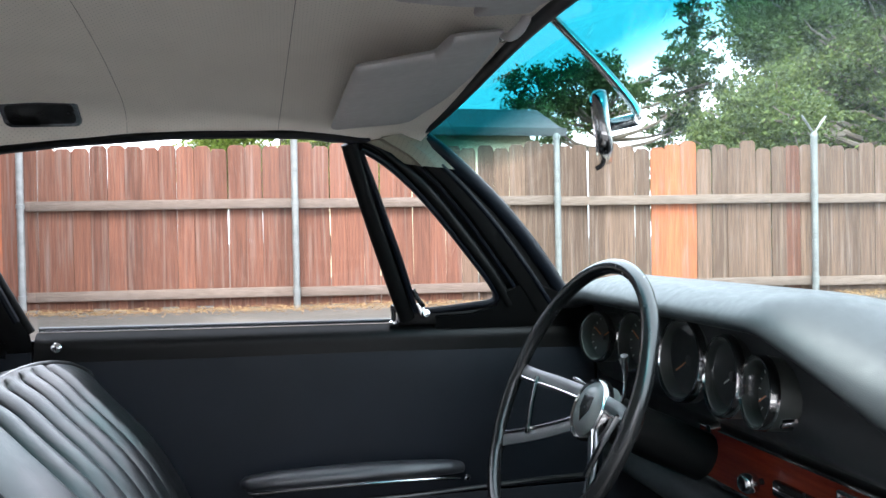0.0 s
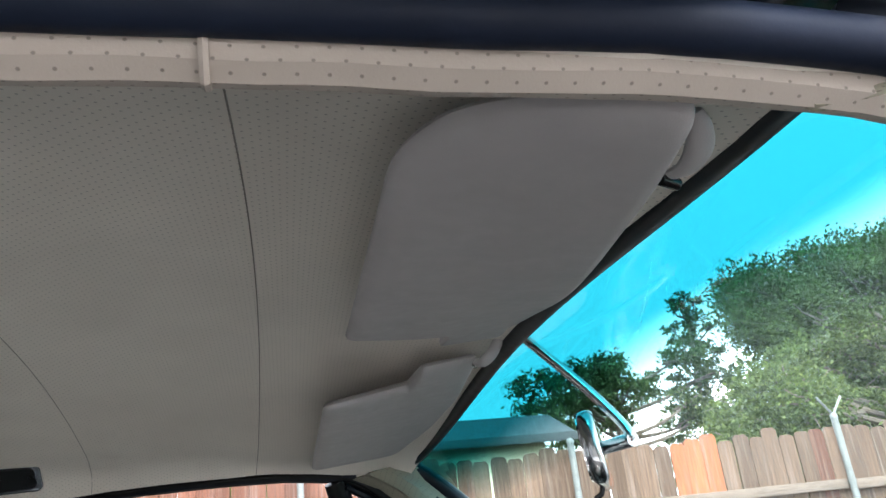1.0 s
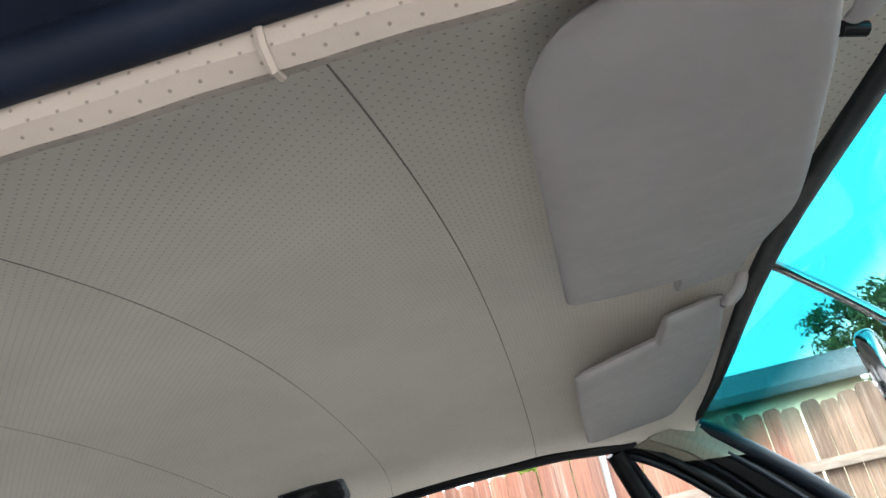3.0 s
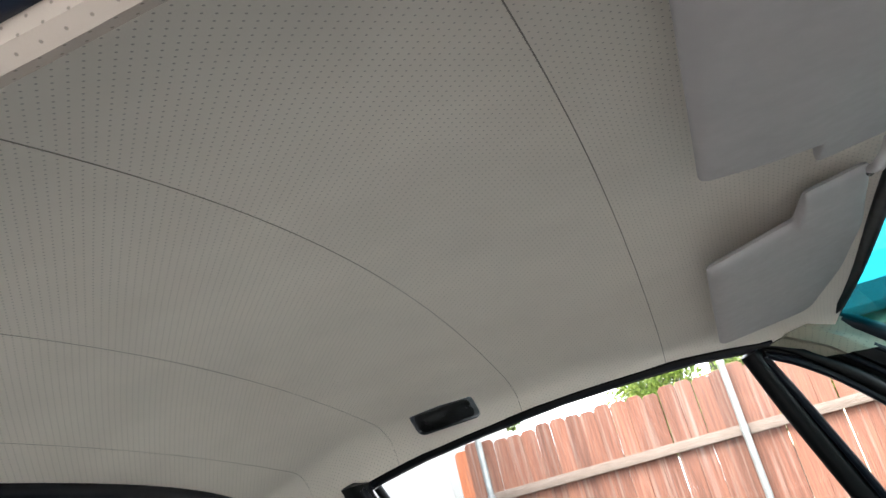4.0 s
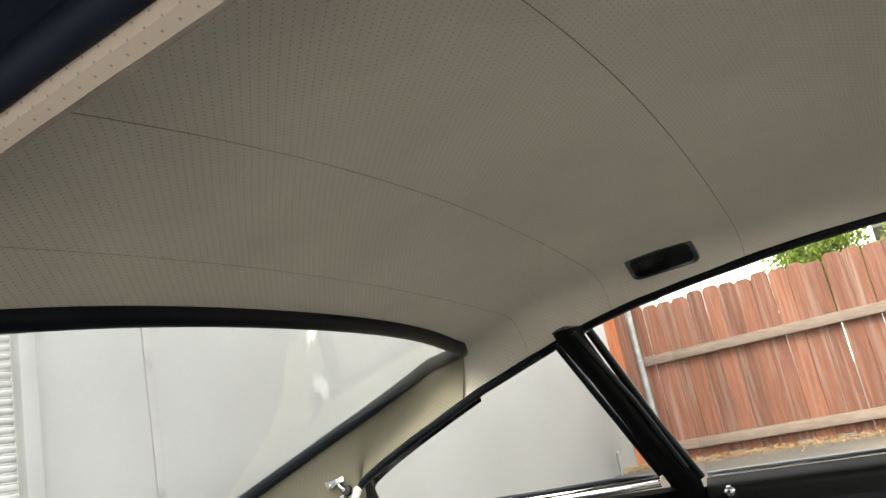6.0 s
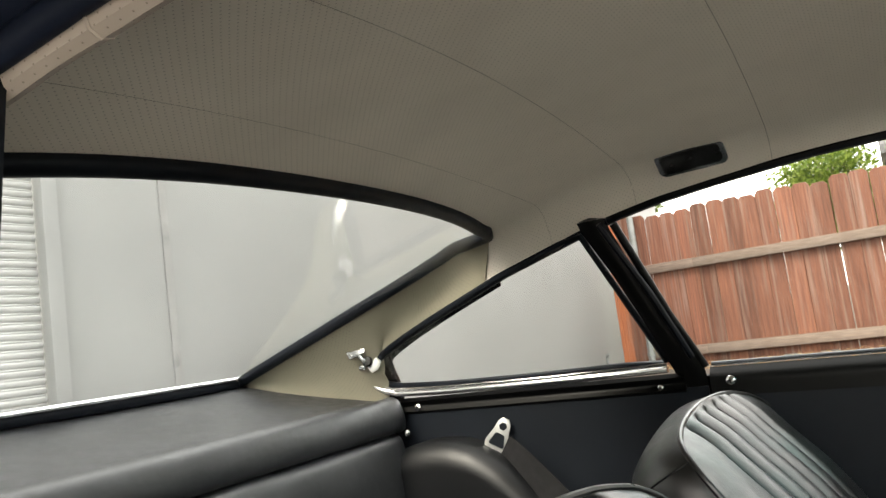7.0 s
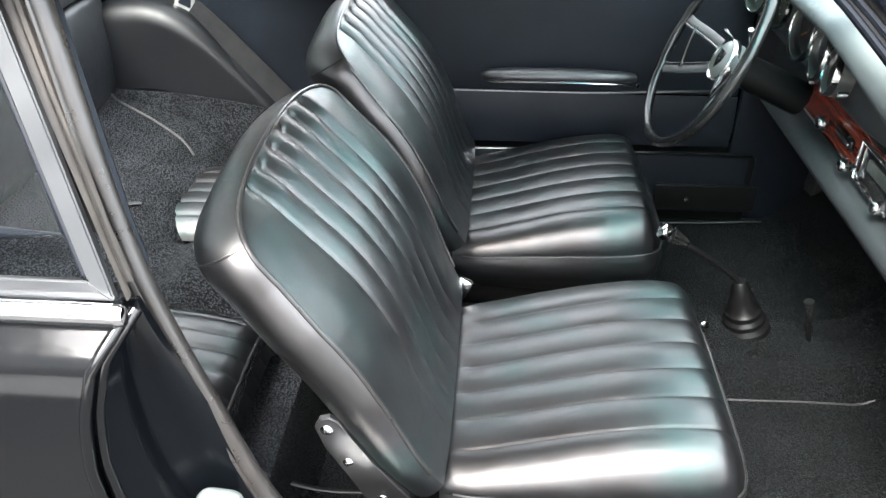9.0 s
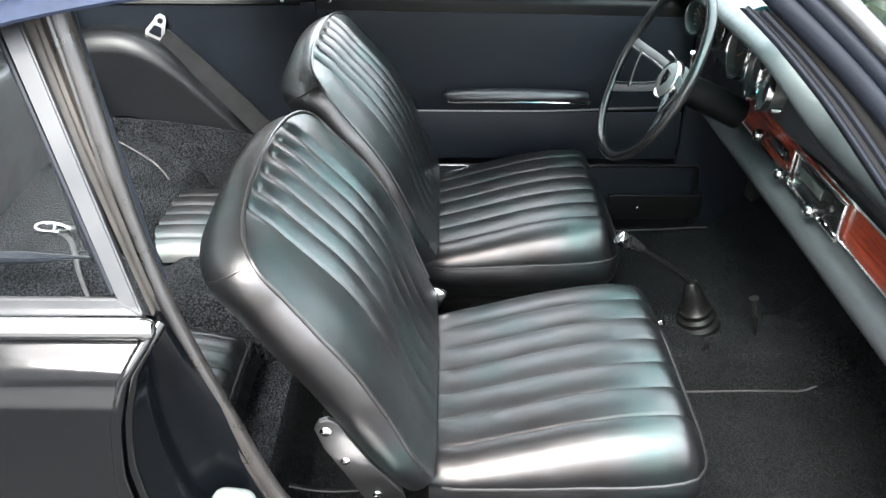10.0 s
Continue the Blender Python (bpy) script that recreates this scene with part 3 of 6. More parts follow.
# quarter windows with bright frames
def quarter_outline():
    pts = [quarter_top(x) for x in np.linspace(-0.415, -0.90, 12)]
    pts += [Vector((-0.948, side_y(0.955), 0.955)), Vector((-0.962, side_y(0.932), 0.932)), Vector((-0.946, side_y(0.909), 0.909)), Vector((-0.90, side_y(0.900), 0.900))]
    pts += [Vector((x, side_y(0.897), 0.897 - 0.004 * math.sin((x + 0.9) * 5))) for x in np.linspace(-0.8, -0.325, 7)]
    return pts


for sgn in (1, -1):
    outline = quarter_outline()
    win = thing("quarter_window", "hinged rear side window in a bright metal frame", "car window", "quarter windows")
    bm = bmesh.new()
    vs = [bm.verts.new((p.x, sgn * (p.y + 0.004), p.z)) for p in outline]
    bm.faces.new(vs)
    part("pane", thick(bm, 0.004), SIDE_GLASS, win, "", False)
    ring = [Vector((p.x, sgn * p.y, p.z)) for p in outline]
    part("inner_seal", tube([p + Vector((0, -sgn * 0.004, 0)) for p in ring], 0.007, 8, True), RUBBER, win)
    if sgn > 0:
        def rounded_leg(off):
            line = [(-0.955, 0.958), (-0.967, 0.940), (-0.962, 0.920), (-0.944, 0.906), (-0.905, 0.899)] + [(x, 0.8965 - 0.004 * math.sin((x + 0.9) * 5)) for x in np.linspace(-0.82, -0.325, 8)]
            pts = [Vector((x - off * smooth(-0.93, -0.965, x), side_y(z) - 0.012, z - off * smooth(-0.967, -0.93, x))) for x, z in line]
            return spline(pts, 5)
        part("frame", tube(rounded_leg(0.0135), 0.0064, 12), CHROME, win, "bright rounded frame along the lower edge")
        part("frame_lip", tube(rounded_leg(0.0045), 0.0030, 8), CHROME, win)
    else:
        # flat mitred legs: upright beside the pillar, sill leg along the bottom, top leg under the roof rail
        legs = (("frame", [(-0.405, 1.150), (-0.380, 1.150), (-0.265, 0.843), (-0.294, 0.862)]), ("frame", [(-0.265, 0.843), (-0.98, 0.843), (-0.96, 0.862), (-0.294, 0.862)]))
        for nm, q in legs:
            bm = bmesh.new()
            bm.faces.new([bm.verts.new((x, -(side_y(z) + 0.012), z)) for x, z in q])
            thick(bm, 0.012)
            bmesh.ops.bevel(bm, geom=bm.edges[:], offset=0.0022, segments=2, affect="EDGES")
            part(nm, bm, ALU, win, "satin bright metal window frame")
        lowframe = [Vector((-0.394, -0.560, 1.140)), Vector((0, 0, 0)), Vector((-0.282, -0.676, 0.853))]
        leg = lambda a, b, n: [a.lerp(b, k / n) for k in range(n + 1)]
        part("frame_top", tube([p + Vector((0, -0.01, 0.004)) for p in ring[:13]], 0.011, 10, flat=0.5, ref=(0, 1, 0.4)), ALU, win)
        part("glass_bead", tube(leg(lowframe[0] + Vector((-0.018, 0, 0)), lowframe[2] + Vector((-0.020, 0, 0.012)), 10), 0.004, 8), RUBBER, win)
# the latch at the rear edge
latch = thing("window_latch", "chrome toggle latch on the rear side window", "latch")
mm = facing((-0.974, 0.592, 0.986), (0.1, -1, 0.3))
part("base", plate([(-0.020, 0.013), (-0.026, 0.004), (-0.014, -0.016), (0.0, -0.012), (0.024, -0.004), (0.022, 0.006), (0.004, 0.016), (-0.012, 0.019)], 0.004, mm, 0.001), DARK_CHROME, latch, "bright screwed plate")
for sx, sy in ((-0.016, 0.011), (0.014, 0.002), (-0.010, -0.009)):
    screw("screw", mm @ Vector((sx, sy, 0.005)), (0.1, -1, 0.3), 0.003, latch)
part("arm", tube([(-0.972, 0.594, 0.984), (-0.962, 0.594, 0.970), (-0.952, 0.600, 0.957)], 0.0060, 10), DARK_CHROME, latch)
part("lever", box((-0.968, 0.600, 0.950), (0.016, 0.010, 0.012), 0.004), DARK_CHROME, latch)
part("hinge_block", lathe([(0, 0.008), (0.010, 0.007), (0.012, 0.0), (0, 0)], 16, facing((-0.952, 0.600, 0.962), (0.1, -1, 0.3))), PLASTIC, latch)
part("pivot", tube([(-0.952, 0.606, 0.944), (-0.940, 0.607, 0.952), (-0.928, 0.608, 0.963)], lambda q: 0.006 + 0.006 * math.sin(math.pi * min(1, 0.15 + 0.75 * q)), 14, flat=0.5, ref=(0, 1, 0)), PALE_CAP, latch, "pale oval pivot cap")

# left middle pillar
def pillar_mid(sgn):
    a = [(-0.262, 0.875), (-0.30, 0.96), (-0.335, 1.06), (-0.362, 1.150)]
    b = [(-0.315, 0.875), (-0.341, 0.96), (-0.376, 1.06), (-0.414, 1.150)]

    def fn(u, v):
        z = lerp(0.80, 1.158, u)
        xa = np.interp(z, [p[1] for p in a], [p[0] for p in a])
        xb = np.interp(z, [p[1] for p in b], [p[0] for p in b])
        x = lerp(xa, xb, v)
        return Vector((x, sgn * (side_y(z) - 0.010 - 0.010 * math.sin(math.pi * v)), z))
    return thick(surf(fn, 20, 7), -0.02)


part("middle_pillar", pillar_mid(1), FRAME_BLACK, car, "slim black pillar between the side windows")
part("pillar_strip", tube([(-0.277, side_y(0.9) - 0.018, 0.9), (-0.318, side_y(1.02) - 0.018, 1.02), (-0.375, side_y(1.15) - 0.016, 1.15)], 0.006, 8), RUBBER, car)


# roof rails: dark seal on the driver's side, covered rail and dark seal on the open side
def rail_line(xs, sgn, dy=0.0, dz=0.0):
    return [Vector((x, sgn * (side_y(RAIL_Z(x)) + dy), RAIL_Z(x) + dz)) for x in xs]


A_LINE = [(0.30, 1.188), (0.345, 1.172), (0.40, 1.122), (0.46, 1.056), (0.53, 0.968), (0.58, 0.905), (0.60, 0.875)]
part("rail_seal", tube(rail_line(np.linspace(-0.955, -0.36, 20), 1, -0.004, -0.001), 0.0078, 10), RUBBER, car)
part("rail_trim", tube(rail_line(np.linspace(-0.36, 0.30, 26), 1, 0.0, 0.001), 0.0075, 8), RUBBER, car)
rr = [p - Vector((0, 0, 0.0045 * smooth(0.32, 0.16, p.x))) for p in rail_line(np.linspace(-0.62, 0.51, 46), -1, -0.002, 0.004)]


RAIL_SEC = [(0.0185, -0.002), (0.0145, -0.0085), (0.0085, -0.0105), (0.002, -0.007), (0.0, -0.001)]


def covered(u, v):
    p = pick(rr, u)
    f = v * (len(RAIL_SEC) - 1)
    i = min(int(f), len(RAIL_SEC) - 2)
    dy, dz = (lerp(RAIL_SEC[i][k], RAIL_SEC[i + 1][k], f - i) for k in (0, 1))
    wob = 0.0012 * noise.noise((u * 30, v, 2))
    return p + Vector((0, dy, dz + wob))


part("covered_rail", surf(covered, 90, 13, uv=lambda u, v: (u * 1.13, v * 0.030)), RAIL_TRIM, car, "beige perforated vinyl wrapped over the roof rail")
part("rail_join", tube([Vector((0.178, p[0] - 0.5265, p[1] + 1.1955)) for p in RAIL_SEC], 0.0016, 6), RAIL_TRIM, car)
part("rail_join", tube([Vector((-0.265, p[0] - 0.536, p[1] + 1.1705)) for p in RAIL_SEC], 0.0016, 6), RAIL_TRIM, car)
part("door_seal", tube([p + Vector((0, -0.0055, 0.005)) for p in rr], 0.009, 12), NAVY_SEAL, car, "dark navy rubber seal above the open door")
part("gutter", thick(surf(lambda u, v: pick(rr, 0.84 * u) + Vector((0, lerp(-0.004, -0.075, v), lerp(0.012, 0.004, v) + 0.012 * math.sin(v * 3.1))), 30, 6), 0.004), NAVY_SEAL, car)


# windscreen pillars, seal and banded glass
def screen(u, v):
    """u from the header down to the cowl, v across."""
    w = 2 * v - 1
    top = Vector((0.426 - 0.035 * w ** 4, 0.53 * w, 1.252 - 0.048 * w * w))
    low = Vector((1.03 - 0.33 * abs(w) ** 2.4, 0.655 * w, 0.905 - 0.012 * w * w))
    p = top.lerp(low, u)
    p.x += 0.035 * math.sin(math.pi * u) * (1 - 0.5 * w * w)
    p.z += 0.025 * math.sin(math.pi * u) * (1 - 0.6 * w * w)
    return p


windscreen = part("windscreen", thick(surf(screen, 24, 32, uv=lambda u, v: (u, v)), 0.004), SCREEN_GLASS, car, "laminated windscreen with a blue-green shaded top")
edge = [screen(k / 14, 0) for k in range(14, 0, -1)] + [screen(0, k / 24) for k in range(25)] + [screen(k / 14, 1) for k in range(1, 15)]
part("screen_seal", tube([p + Vector((-0.006, 0, -0.001)) for p in edge], lambda t: 0.0095 + 0.005 * max(smooth(0.30, 0.22, t), smooth(0.70, 0.78, t)), 10), RUBBER, windscreen, "black rubber windscreen seal")
edge2 = [screen(k / 14, 0) for k in range(14, 0, -1)]
part("screen_trim", tube([p + Vector((0.028, -0.014, 0.019)) for p in edge2], 0.013, 12), ALU, windscreen, "bright outer trim along the screen pillar")
part("screen_channel", tube([p + Vector((0.011, -0.008, 0.008)) for p in edge2], 0.011, 10), RUBBER, windscreen)


def smear_mat():
    m, nt, b = material("dried_wiper_smear")
    nt.nodes.remove(b)
    tr, df, mx = (nt.nodes.new("ShaderNode" + n) for n in ("BsdfTransparent", "BsdfDiffuse", "MixShader"))
    df.inputs["Color"].default_value = (0.75, 0.78, 0.78, 1)
    uvn = nt.nodes.new("ShaderNodeUVMap")
    sep = nt.nodes.new("ShaderNodeSeparateXYZ")
    link(nt, uvn.outputs[0], sep.inputs[0])
    across = ramp(nt, sep.outputs[1], [(0.0, grey(0)), (0.5, grey(1)), (1.0, grey(0))])
    ends = ramp(nt, sep.outputs[0], [(0.0, grey(0.5)), (0.5, grey(1)), (1.0, grey(0.1))])
    streak = ramp(nt, noise_tex(nt, coords(nt), 40, 4), [(0.3, grey(0.05)), (0.7, grey(0.22))])
    link(nt, mixed(nt, 1.0, mixed(nt, 1.0, across, ends, "MULTIPLY"), streak, "MULTIPLY"), mx.inputs[0])
    link(nt, tr.outputs[0], mx.inputs[1])
    link(nt, df.outputs[0], mx.inputs[2])
    link(nt, mx.outputs[0], nt.nodes["Material Output"].inputs["Surface"])
    return m


SMEAR = smear_mat()
for marks, wide_u in (([(0.338, 0.638), (0.312, 0.513), (0.262, 0.363), (0.225, 0.275), (0.17, 0.17)], 0.014), ([(0.105, 0.405), (0.07, 0.33), (0.036, 0.262)], 0.005), ([(0.252, 0.96), (0.31, 0.935), (0.363, 0.913)], 0.008), ([(0.064, 0.505), (0.05, 0.462)], 0.007)):
    line = spline([(a, b, 0) for a, b in marks], 10)

    def smear(u, v, line=line, wide_u=wide_u):
        p = line[min(int(round(u * (len(line) - 1))), len(line) - 1)]
        return screen(p.x + wide_u * (v - 0.5), p.y) + Vector((-0.004, 0, -0.004))
    part("glass_smear", surf(smear, len(line), 5, uv=lambda u, v: (u, v)), SMEAR, windscreen, "dried wiper smear on the glass")
for sgn in (1, -1):
    def a_pillar(u, v, sgn=sgn):
        s = screen(u, 1.0)
        f = u * (len(A_LINE) - 1)
        i = min(int(f), len(A_LINE) - 2)
        ax, az = (lerp(A_LINE[i][k], A_LINE[i + 1][k], f - i) for k in (0, 1))
        d = Vector((ax - 0.004, side_y(az) + 0.002, az))
        p = s.lerp(d, v)
        step = 0.006 * smooth(0.30, 0.36, v) * smooth(0.72, 0.64, v)
        return Vector((p.x - 0.004 * math.sin(math.pi * v) - step, sgn * (p.y - 0.010 * math.sin(math.pi * v) - step), p.z))
    part("screen_pillar", thick(surf(lambda u, v: a_pillar(lerp(0.21, 1.0, u), v * (1 if sgn > 0 else 0.5)), 26, 28), -0.02 if sgn > 0 else 0.012), FRAME_BLACK, car, "black painted windscreen pillar")
    part("pillar_bead", tube([a_pillar(u, 0.33) + Vector((-0.002, -sgn * 0.003, 0)) for u in np.linspace(0.21, 0.98, 20)], 0.0045, 8), RUBBER, car)
    part("pillar_bead", tube([a_pillar(u, 0.78 if sgn > 0 else 0.46) + Vector((-0.001, -sgn * 0.001, 0)) for u in np.linspace(0.21, 0.95, 20)], 0.004, 8), RUBBER, car)
    # same darkened vinyl, its shade put into the colour
    part("corner_trim", thick(surf(lambda u, v: a_pillar(lerp(0.0, 0.225 if sgn > 0 else 0.10, u), v * (1 if sgn > 0 else 0.45)) + Vector((-0.004, -sgn * 0.005 if sgn > 0 else 0.0, -0.001)), 12, 20, uv=lambda u, v: (0.08 * u, 0.09 * v)), 0.003), SHADED_LINER, car, "beige perforated trim at the pillar top")

sail = [(0.43, 0.862), (0.98, 0.855), (0.96, 0.892), (0.72, 0.897), (0.66, 0.925), (0.60, 0.945), (0.557, 0.925), (0.545, 0.900), (0.50, 0.886), (0.43, 0.884)]
bm = bmesh.new()
bm.faces.new([bm.verts.new((sx, side_y(sz) + 0.004, sz)) for sx, sz in sail])
part("sail_panel", thick(bm, 0.014), FRAME_BLACK, car, "black corner between vent window and screen pillar")

# ---- outer body on the open side ----
BODY = table([(0.25, -0.730), (0.40, -0.755), (0.50, -0.764), (0.60, -0.766), (0.70, -0.761), (0.76, -0.752), (0.793, -0.745), (0.804, -0.738), (0.822, -0.712), (0.832, -0.700), (0.86, -0.69)])


def body_y(z):
    return sum(BODY(z + d) for d in (-0.004, 0.0, 0.004)) / 3


JAMB = table([(0.30, -0.20), (0.40, -0.245), (0.50, -0.285), (0.572, -0.305), (0.656, -0.312), (0.732, -0.303), (0.793, -0.286), (0.843, -0.250)])
part("rear_side_panel", thick(surf(lambda u, v: Vector((lerp(JAMB(lerp(0.832, 0.25, v)), -1.7, u), body_y(lerp(0.832, 0.25, v)) + 0.06 * smooth(-0.9, -1.7, lerp(-0.3, -1.7, u)), lerp(0.832, 0.25, v))), 40, 90), 0.003), BLACK_PAINT, car, "glossy black rear side panel")
def lip(off, dx):
    return [(JAMB(z) + dx, body_y(z) + off, z) for z in np.linspace(0.828, 0.28, 44)]


part("panel_edge", tube(lip(0.004, 0.002), 0.0065, 10), BLACK_PAINT, car, "folded black panel edge")
part("panel_edge", tube(lip(0.022, 0.008), 0.0075, 10), BLACK_PAINT, car)
SEAL_R = [(-0.346, -0.552, 1.155), (-0.331, -0.567, 1.08), (-0.312, -0.588, 0.98), (-0.293, -0.606, 0.89), (-0.268, -0.624, 0.80), (-0.219, -0.640, 0.656), (-0.161, -0.650, 0.491), (-0.10, -0.655, 0.415), (0.0, -0.655, 0.394), (0.3, -0.655, 0.392), (0.7, -0.655, 0.392)]


def jamb(u, v):
    z = lerp(0.818, 0.30, u)
    sx = np.interp(z, [0.39, 0.42, 0.527, 0.694, 0.836, 0.9], [-0.05, -0.11, -0.168, -0.228, -0.275, -0.285])
    a, b = Vector((JAMB(z) + 0.010, body_y(z) + 0.026, z)), Vector((sx, -0.648, z))
    p = a.lerp(b, v)
    fold = smooth(0.25, 0.5, v) * smooth(0.9, 0.6, v)
    p.x -= 0.016 * fold
    p.y += 0.010 * fold
    return p


part("door_jamb", thick(surf(jamb, 40, 24), 0.004), JAMB_PAINT, car, "glossy black door jamb")
part("jamb_seal", tube(spline(SEAL_R, 8), 0.0135, 14), WORN_SEAL, car, "worn brownish rubber door seal")
part("seal_lip", tube([p + Vector((-0.004, -0.0125, 0.002)) for p in spline(SEAL_R, 8)], 0.004, 8), WORN_SEAL, car)


def pillar_right(u, v):
    z = lerp(0.838, 1.155, u)
    xo = np.interp(z, [0.838, 1.019, 1.155], [-0.260, -0.335, -0.386])
    xi = np.interp(z, [0.838, 0.88, 1.155], [-0.278, -0.288, -0.342])
    yo, yi = -(side_y(z) + 0.008), -np.interp(z, [0.838, 0.88, 1.155], [0.606, 0.600, 0.540])
    w = 0.005 * math.sin(v * math.pi * 3) - 0.006 * math.sin(math.pi * v)
    return Vector((lerp(xo, xi, v) + w, lerp(yo, yi, v), z))


part("middle_pillar", surf(pillar_right, 16, 41), PILLAR_SEAL, car, "door pillar with worn brown sealing strips")
part("pillar_inside", thick(surf(lambda u, v: pillar_right(lerp(0.12, 1, u), 1) + Vector((-0.075 * v, -0.012 * math.sin(math.pi * v), 0)), 16, 6), 0.006), FRAME_BLACK, car)
part("pillar_bead", tube([pillar_right(u, 0.97) + Vector((0.004, 0, 0)) for u in np.linspace(0, 1, 14)], 0.007, 8), RUBBER, car)
part("pillar_bead", tube([pillar_right(u, 0.45) + Vector((0.005, 0, 0)) for u in np.linspace(0, 1, 14)], 0.006, 8), PILLAR_SEAL, car)
part("belt_strip", tube([(x, -0.712 + 0.04 * smooth(-0.9, -1.7, x), 0.842) for x in [-0.248, -0.2495, -0.253] + list(np.linspace(-0.26, -1.5, 24))], lambda t: 0.0135 * (1 if t > 0.1 else (0.45, 0.8, 0.95)[min(2, int(t * 26 + 0.5))]), 14, flat=0.75, ref=(0, 1, 0)), CHROME, car, "chrome strip below the side window")
part("quarter_inside", thick(surf(lambda u, v: Vector((lerp(-0.95, -0.30, u), -lerp(0.655, 0.648, v), lerp(0.835, 0.42, v))), 12, 8), 0.006), DOOR_VINYL, car)
part("sill_ledge", thick(surf(lambda u, v: Vector((lerp(-0.95, -0.285, u), lerp(-0.65, -0.70, v), 0.836 - 0.004 * v)), 12, 4), 0.006), BLACK_PAINT, car)
striker = thing("door_striker", "pale plastic door striker block on the black jamb", "striker")
part("block", box((-0.212, -0.708, 0.520), (0.060, 0.045, 0.085), 0.018, pose(0, 0, 0, 0, 24, 15), None, 4), WHITE_PLASTIC, striker)

# engine lid and tail behind the rear window
part("engine_lid", thick(surf(lambda u, v: Vector((lerp(-1.30, -2.05, u), 0.72 * (2 * v - 1) * (1 - 0.25 * u * u), 0.93 - 0.38 * u * u - 0.05 * (2 * v - 1) ** 2)), 20, 20), 0.003), BLACK_PAINT, car)
part("front_lid", thick(surf(lambda u, v: Vector((lerp(1.04, 1.9, u), 0.62 * (2 * v - 1), 0.885 - 0.16 * u * u - 0.10 * (2 * v - 1) ** 2 * (1 - 0.0 * u))), 20, 20), 0.003), BLACK_PAINT, car)
# left outer skin
part("left_side_skin", thick(surf(lambda u, v: Vector((lerp(-1.7, 1.9, u), -body_y(lerp(0.86, 0.25, v)) - 0.06 * smooth(-0.9, -1.7, lerp(-1.7, 1.9, u)), lerp(0.86, 0.25, v))), 40, 14), -0.003), BLACK_PAINT, car)

# closing panels and wheels
part("front_fender", thick(surf(lambda u, v: Vector((lerp(0.80, 1.9, u), body_y(lerp(0.86, 0.25, v)) + 0.10 * u ** 3, lerp(0.86 - 0.10 * u * u, 0.25, v))), 24, 16), 0.003), BLACK_PAINT, car)
part("front_panel", thick(surf(lambda u, v: Vector((1.9 + 0.12 * math.sin(math.pi * u) * (1 - 0.4 * v), lerp(-0.66, 0.70, u), lerp(0.74, 0.25, v))), 20, 12), 0.003), BLACK_PAINT, car)
part("rear_panel", thick(surf(lambda u, v: Vector((-1.7 - 0.36 * math.sin(math.pi * u) ** 0.5 * (1 - 0.2 * v), lerp(-0.70, 0.70, u), lerp(0.62, 0.25, v))), 20, 12), 0.003), BLACK_PAINT, car)
TYRE = plain("tyre_rubber", grey(0.02), 0.8, vary=0.2, bump_s=0.4)
for wx in (1.28, -0.98):
    for sgn in (1, -1):
        m = facing((wx, sgn * 0.655, 0.312), (0, sgn, 0))
        tyre = part("wheel", lathe([(0.19, -0.08), (0.285, -0.085), (0.308, -0.065), (0.312, 0.0), (0.308, 0.065), (0.285, 0.085), (0.19, 0.08)], 36, m), TYRE, car, "black rubber tyre")
        part("rim", lathe([(0.20, 0.078), (0.185, 0.05), (0.12, 0.035), (0.06, 0.06), (0, 0.065)], 28, m), CHROME, tyre)

# ---- driver's door ----
door = thing("side_door", "closed driver's door with flat black vinyl panel and slim armrest", "car door")
BELT_Z = table([(-0.26, 0.880), (0.0, 0.876), (0.36, 0.872), (0.62, 0.866), (0.75, 0.862)])


def door_cap(u, v):
    x = lerp(-0.258, 0.74, u)
    zt = BELT_Z(x)
    a = v * math.pi * 0.9
    return Vector((x, 0.672 - 0.020 * math.sin(min(a, math.pi / 2)) , zt - 0.004 - lerp(0, 0.052, v) + 0.004 * math.sin(a)))


part("top_cap", thick(surf(door_cap, 40, 10), 0.006), FRAME_BLACK, door, "satin black cap along the window sill")
part("panel", thick(surf(lambda u, v: Vector((lerp(-0.258, 0.74, u), 0.655 - 0.006 * math.sin(math.pi * v) ** 0.5, lerp(BELT_Z(lerp(-0.258, 0.74, u)) - 0.054, 0.552, v))), 40, 12), 0.006), DOOR_VINYL, door, "flat black vinyl door panel")
part("pocket_lip", tube([(x, 0.644, 0.551 + 0.012 * smooth(0.3, 0.7, x)) for x in np.linspace(-0.25, 0.72, 30)], 0.0045, 8), PIPING, door)
part("pocket", thick(surf(lambda u, v: Vector((lerp(-0.25, 0.74, u), 0.645 - 0.010 * math.sin(math.pi * v), lerp(0.550, 0.41, v))), 30, 8), 0.006), DOOR_VINYL, door)
part("sill_bright_strip", tube([(x, 0.676, BELT_Z(x) + 0.001) for x in np.linspace(-0.255, 0.36, 20)], 0.0042, 8), ALU, door, "bright strip where the glass drops in")
screw("cap_screw", (-0.223, 0.652, 0.852), (0, -1, 0.1), 0.0085, door)
arm_pts = spline([(0.085, 0.625, 0.608), (0.10, 0.612, 0.609), (0.16, 0.602, 0.613), (0.30, 0.600, 0.615), (0.42, 0.604, 0.612), (0.465, 0.615, 0.607)], 8)
arm = part("armrest", tube(arm_pts, lambda t: 0.017 * (0.55 + 0.45 * math.sin(math.pi * min(1, max(0, t * 1.0)))), 14, flat=1.5, ref=(0, 1, 0)), VINYL, door, "slim black vinyl armrest")
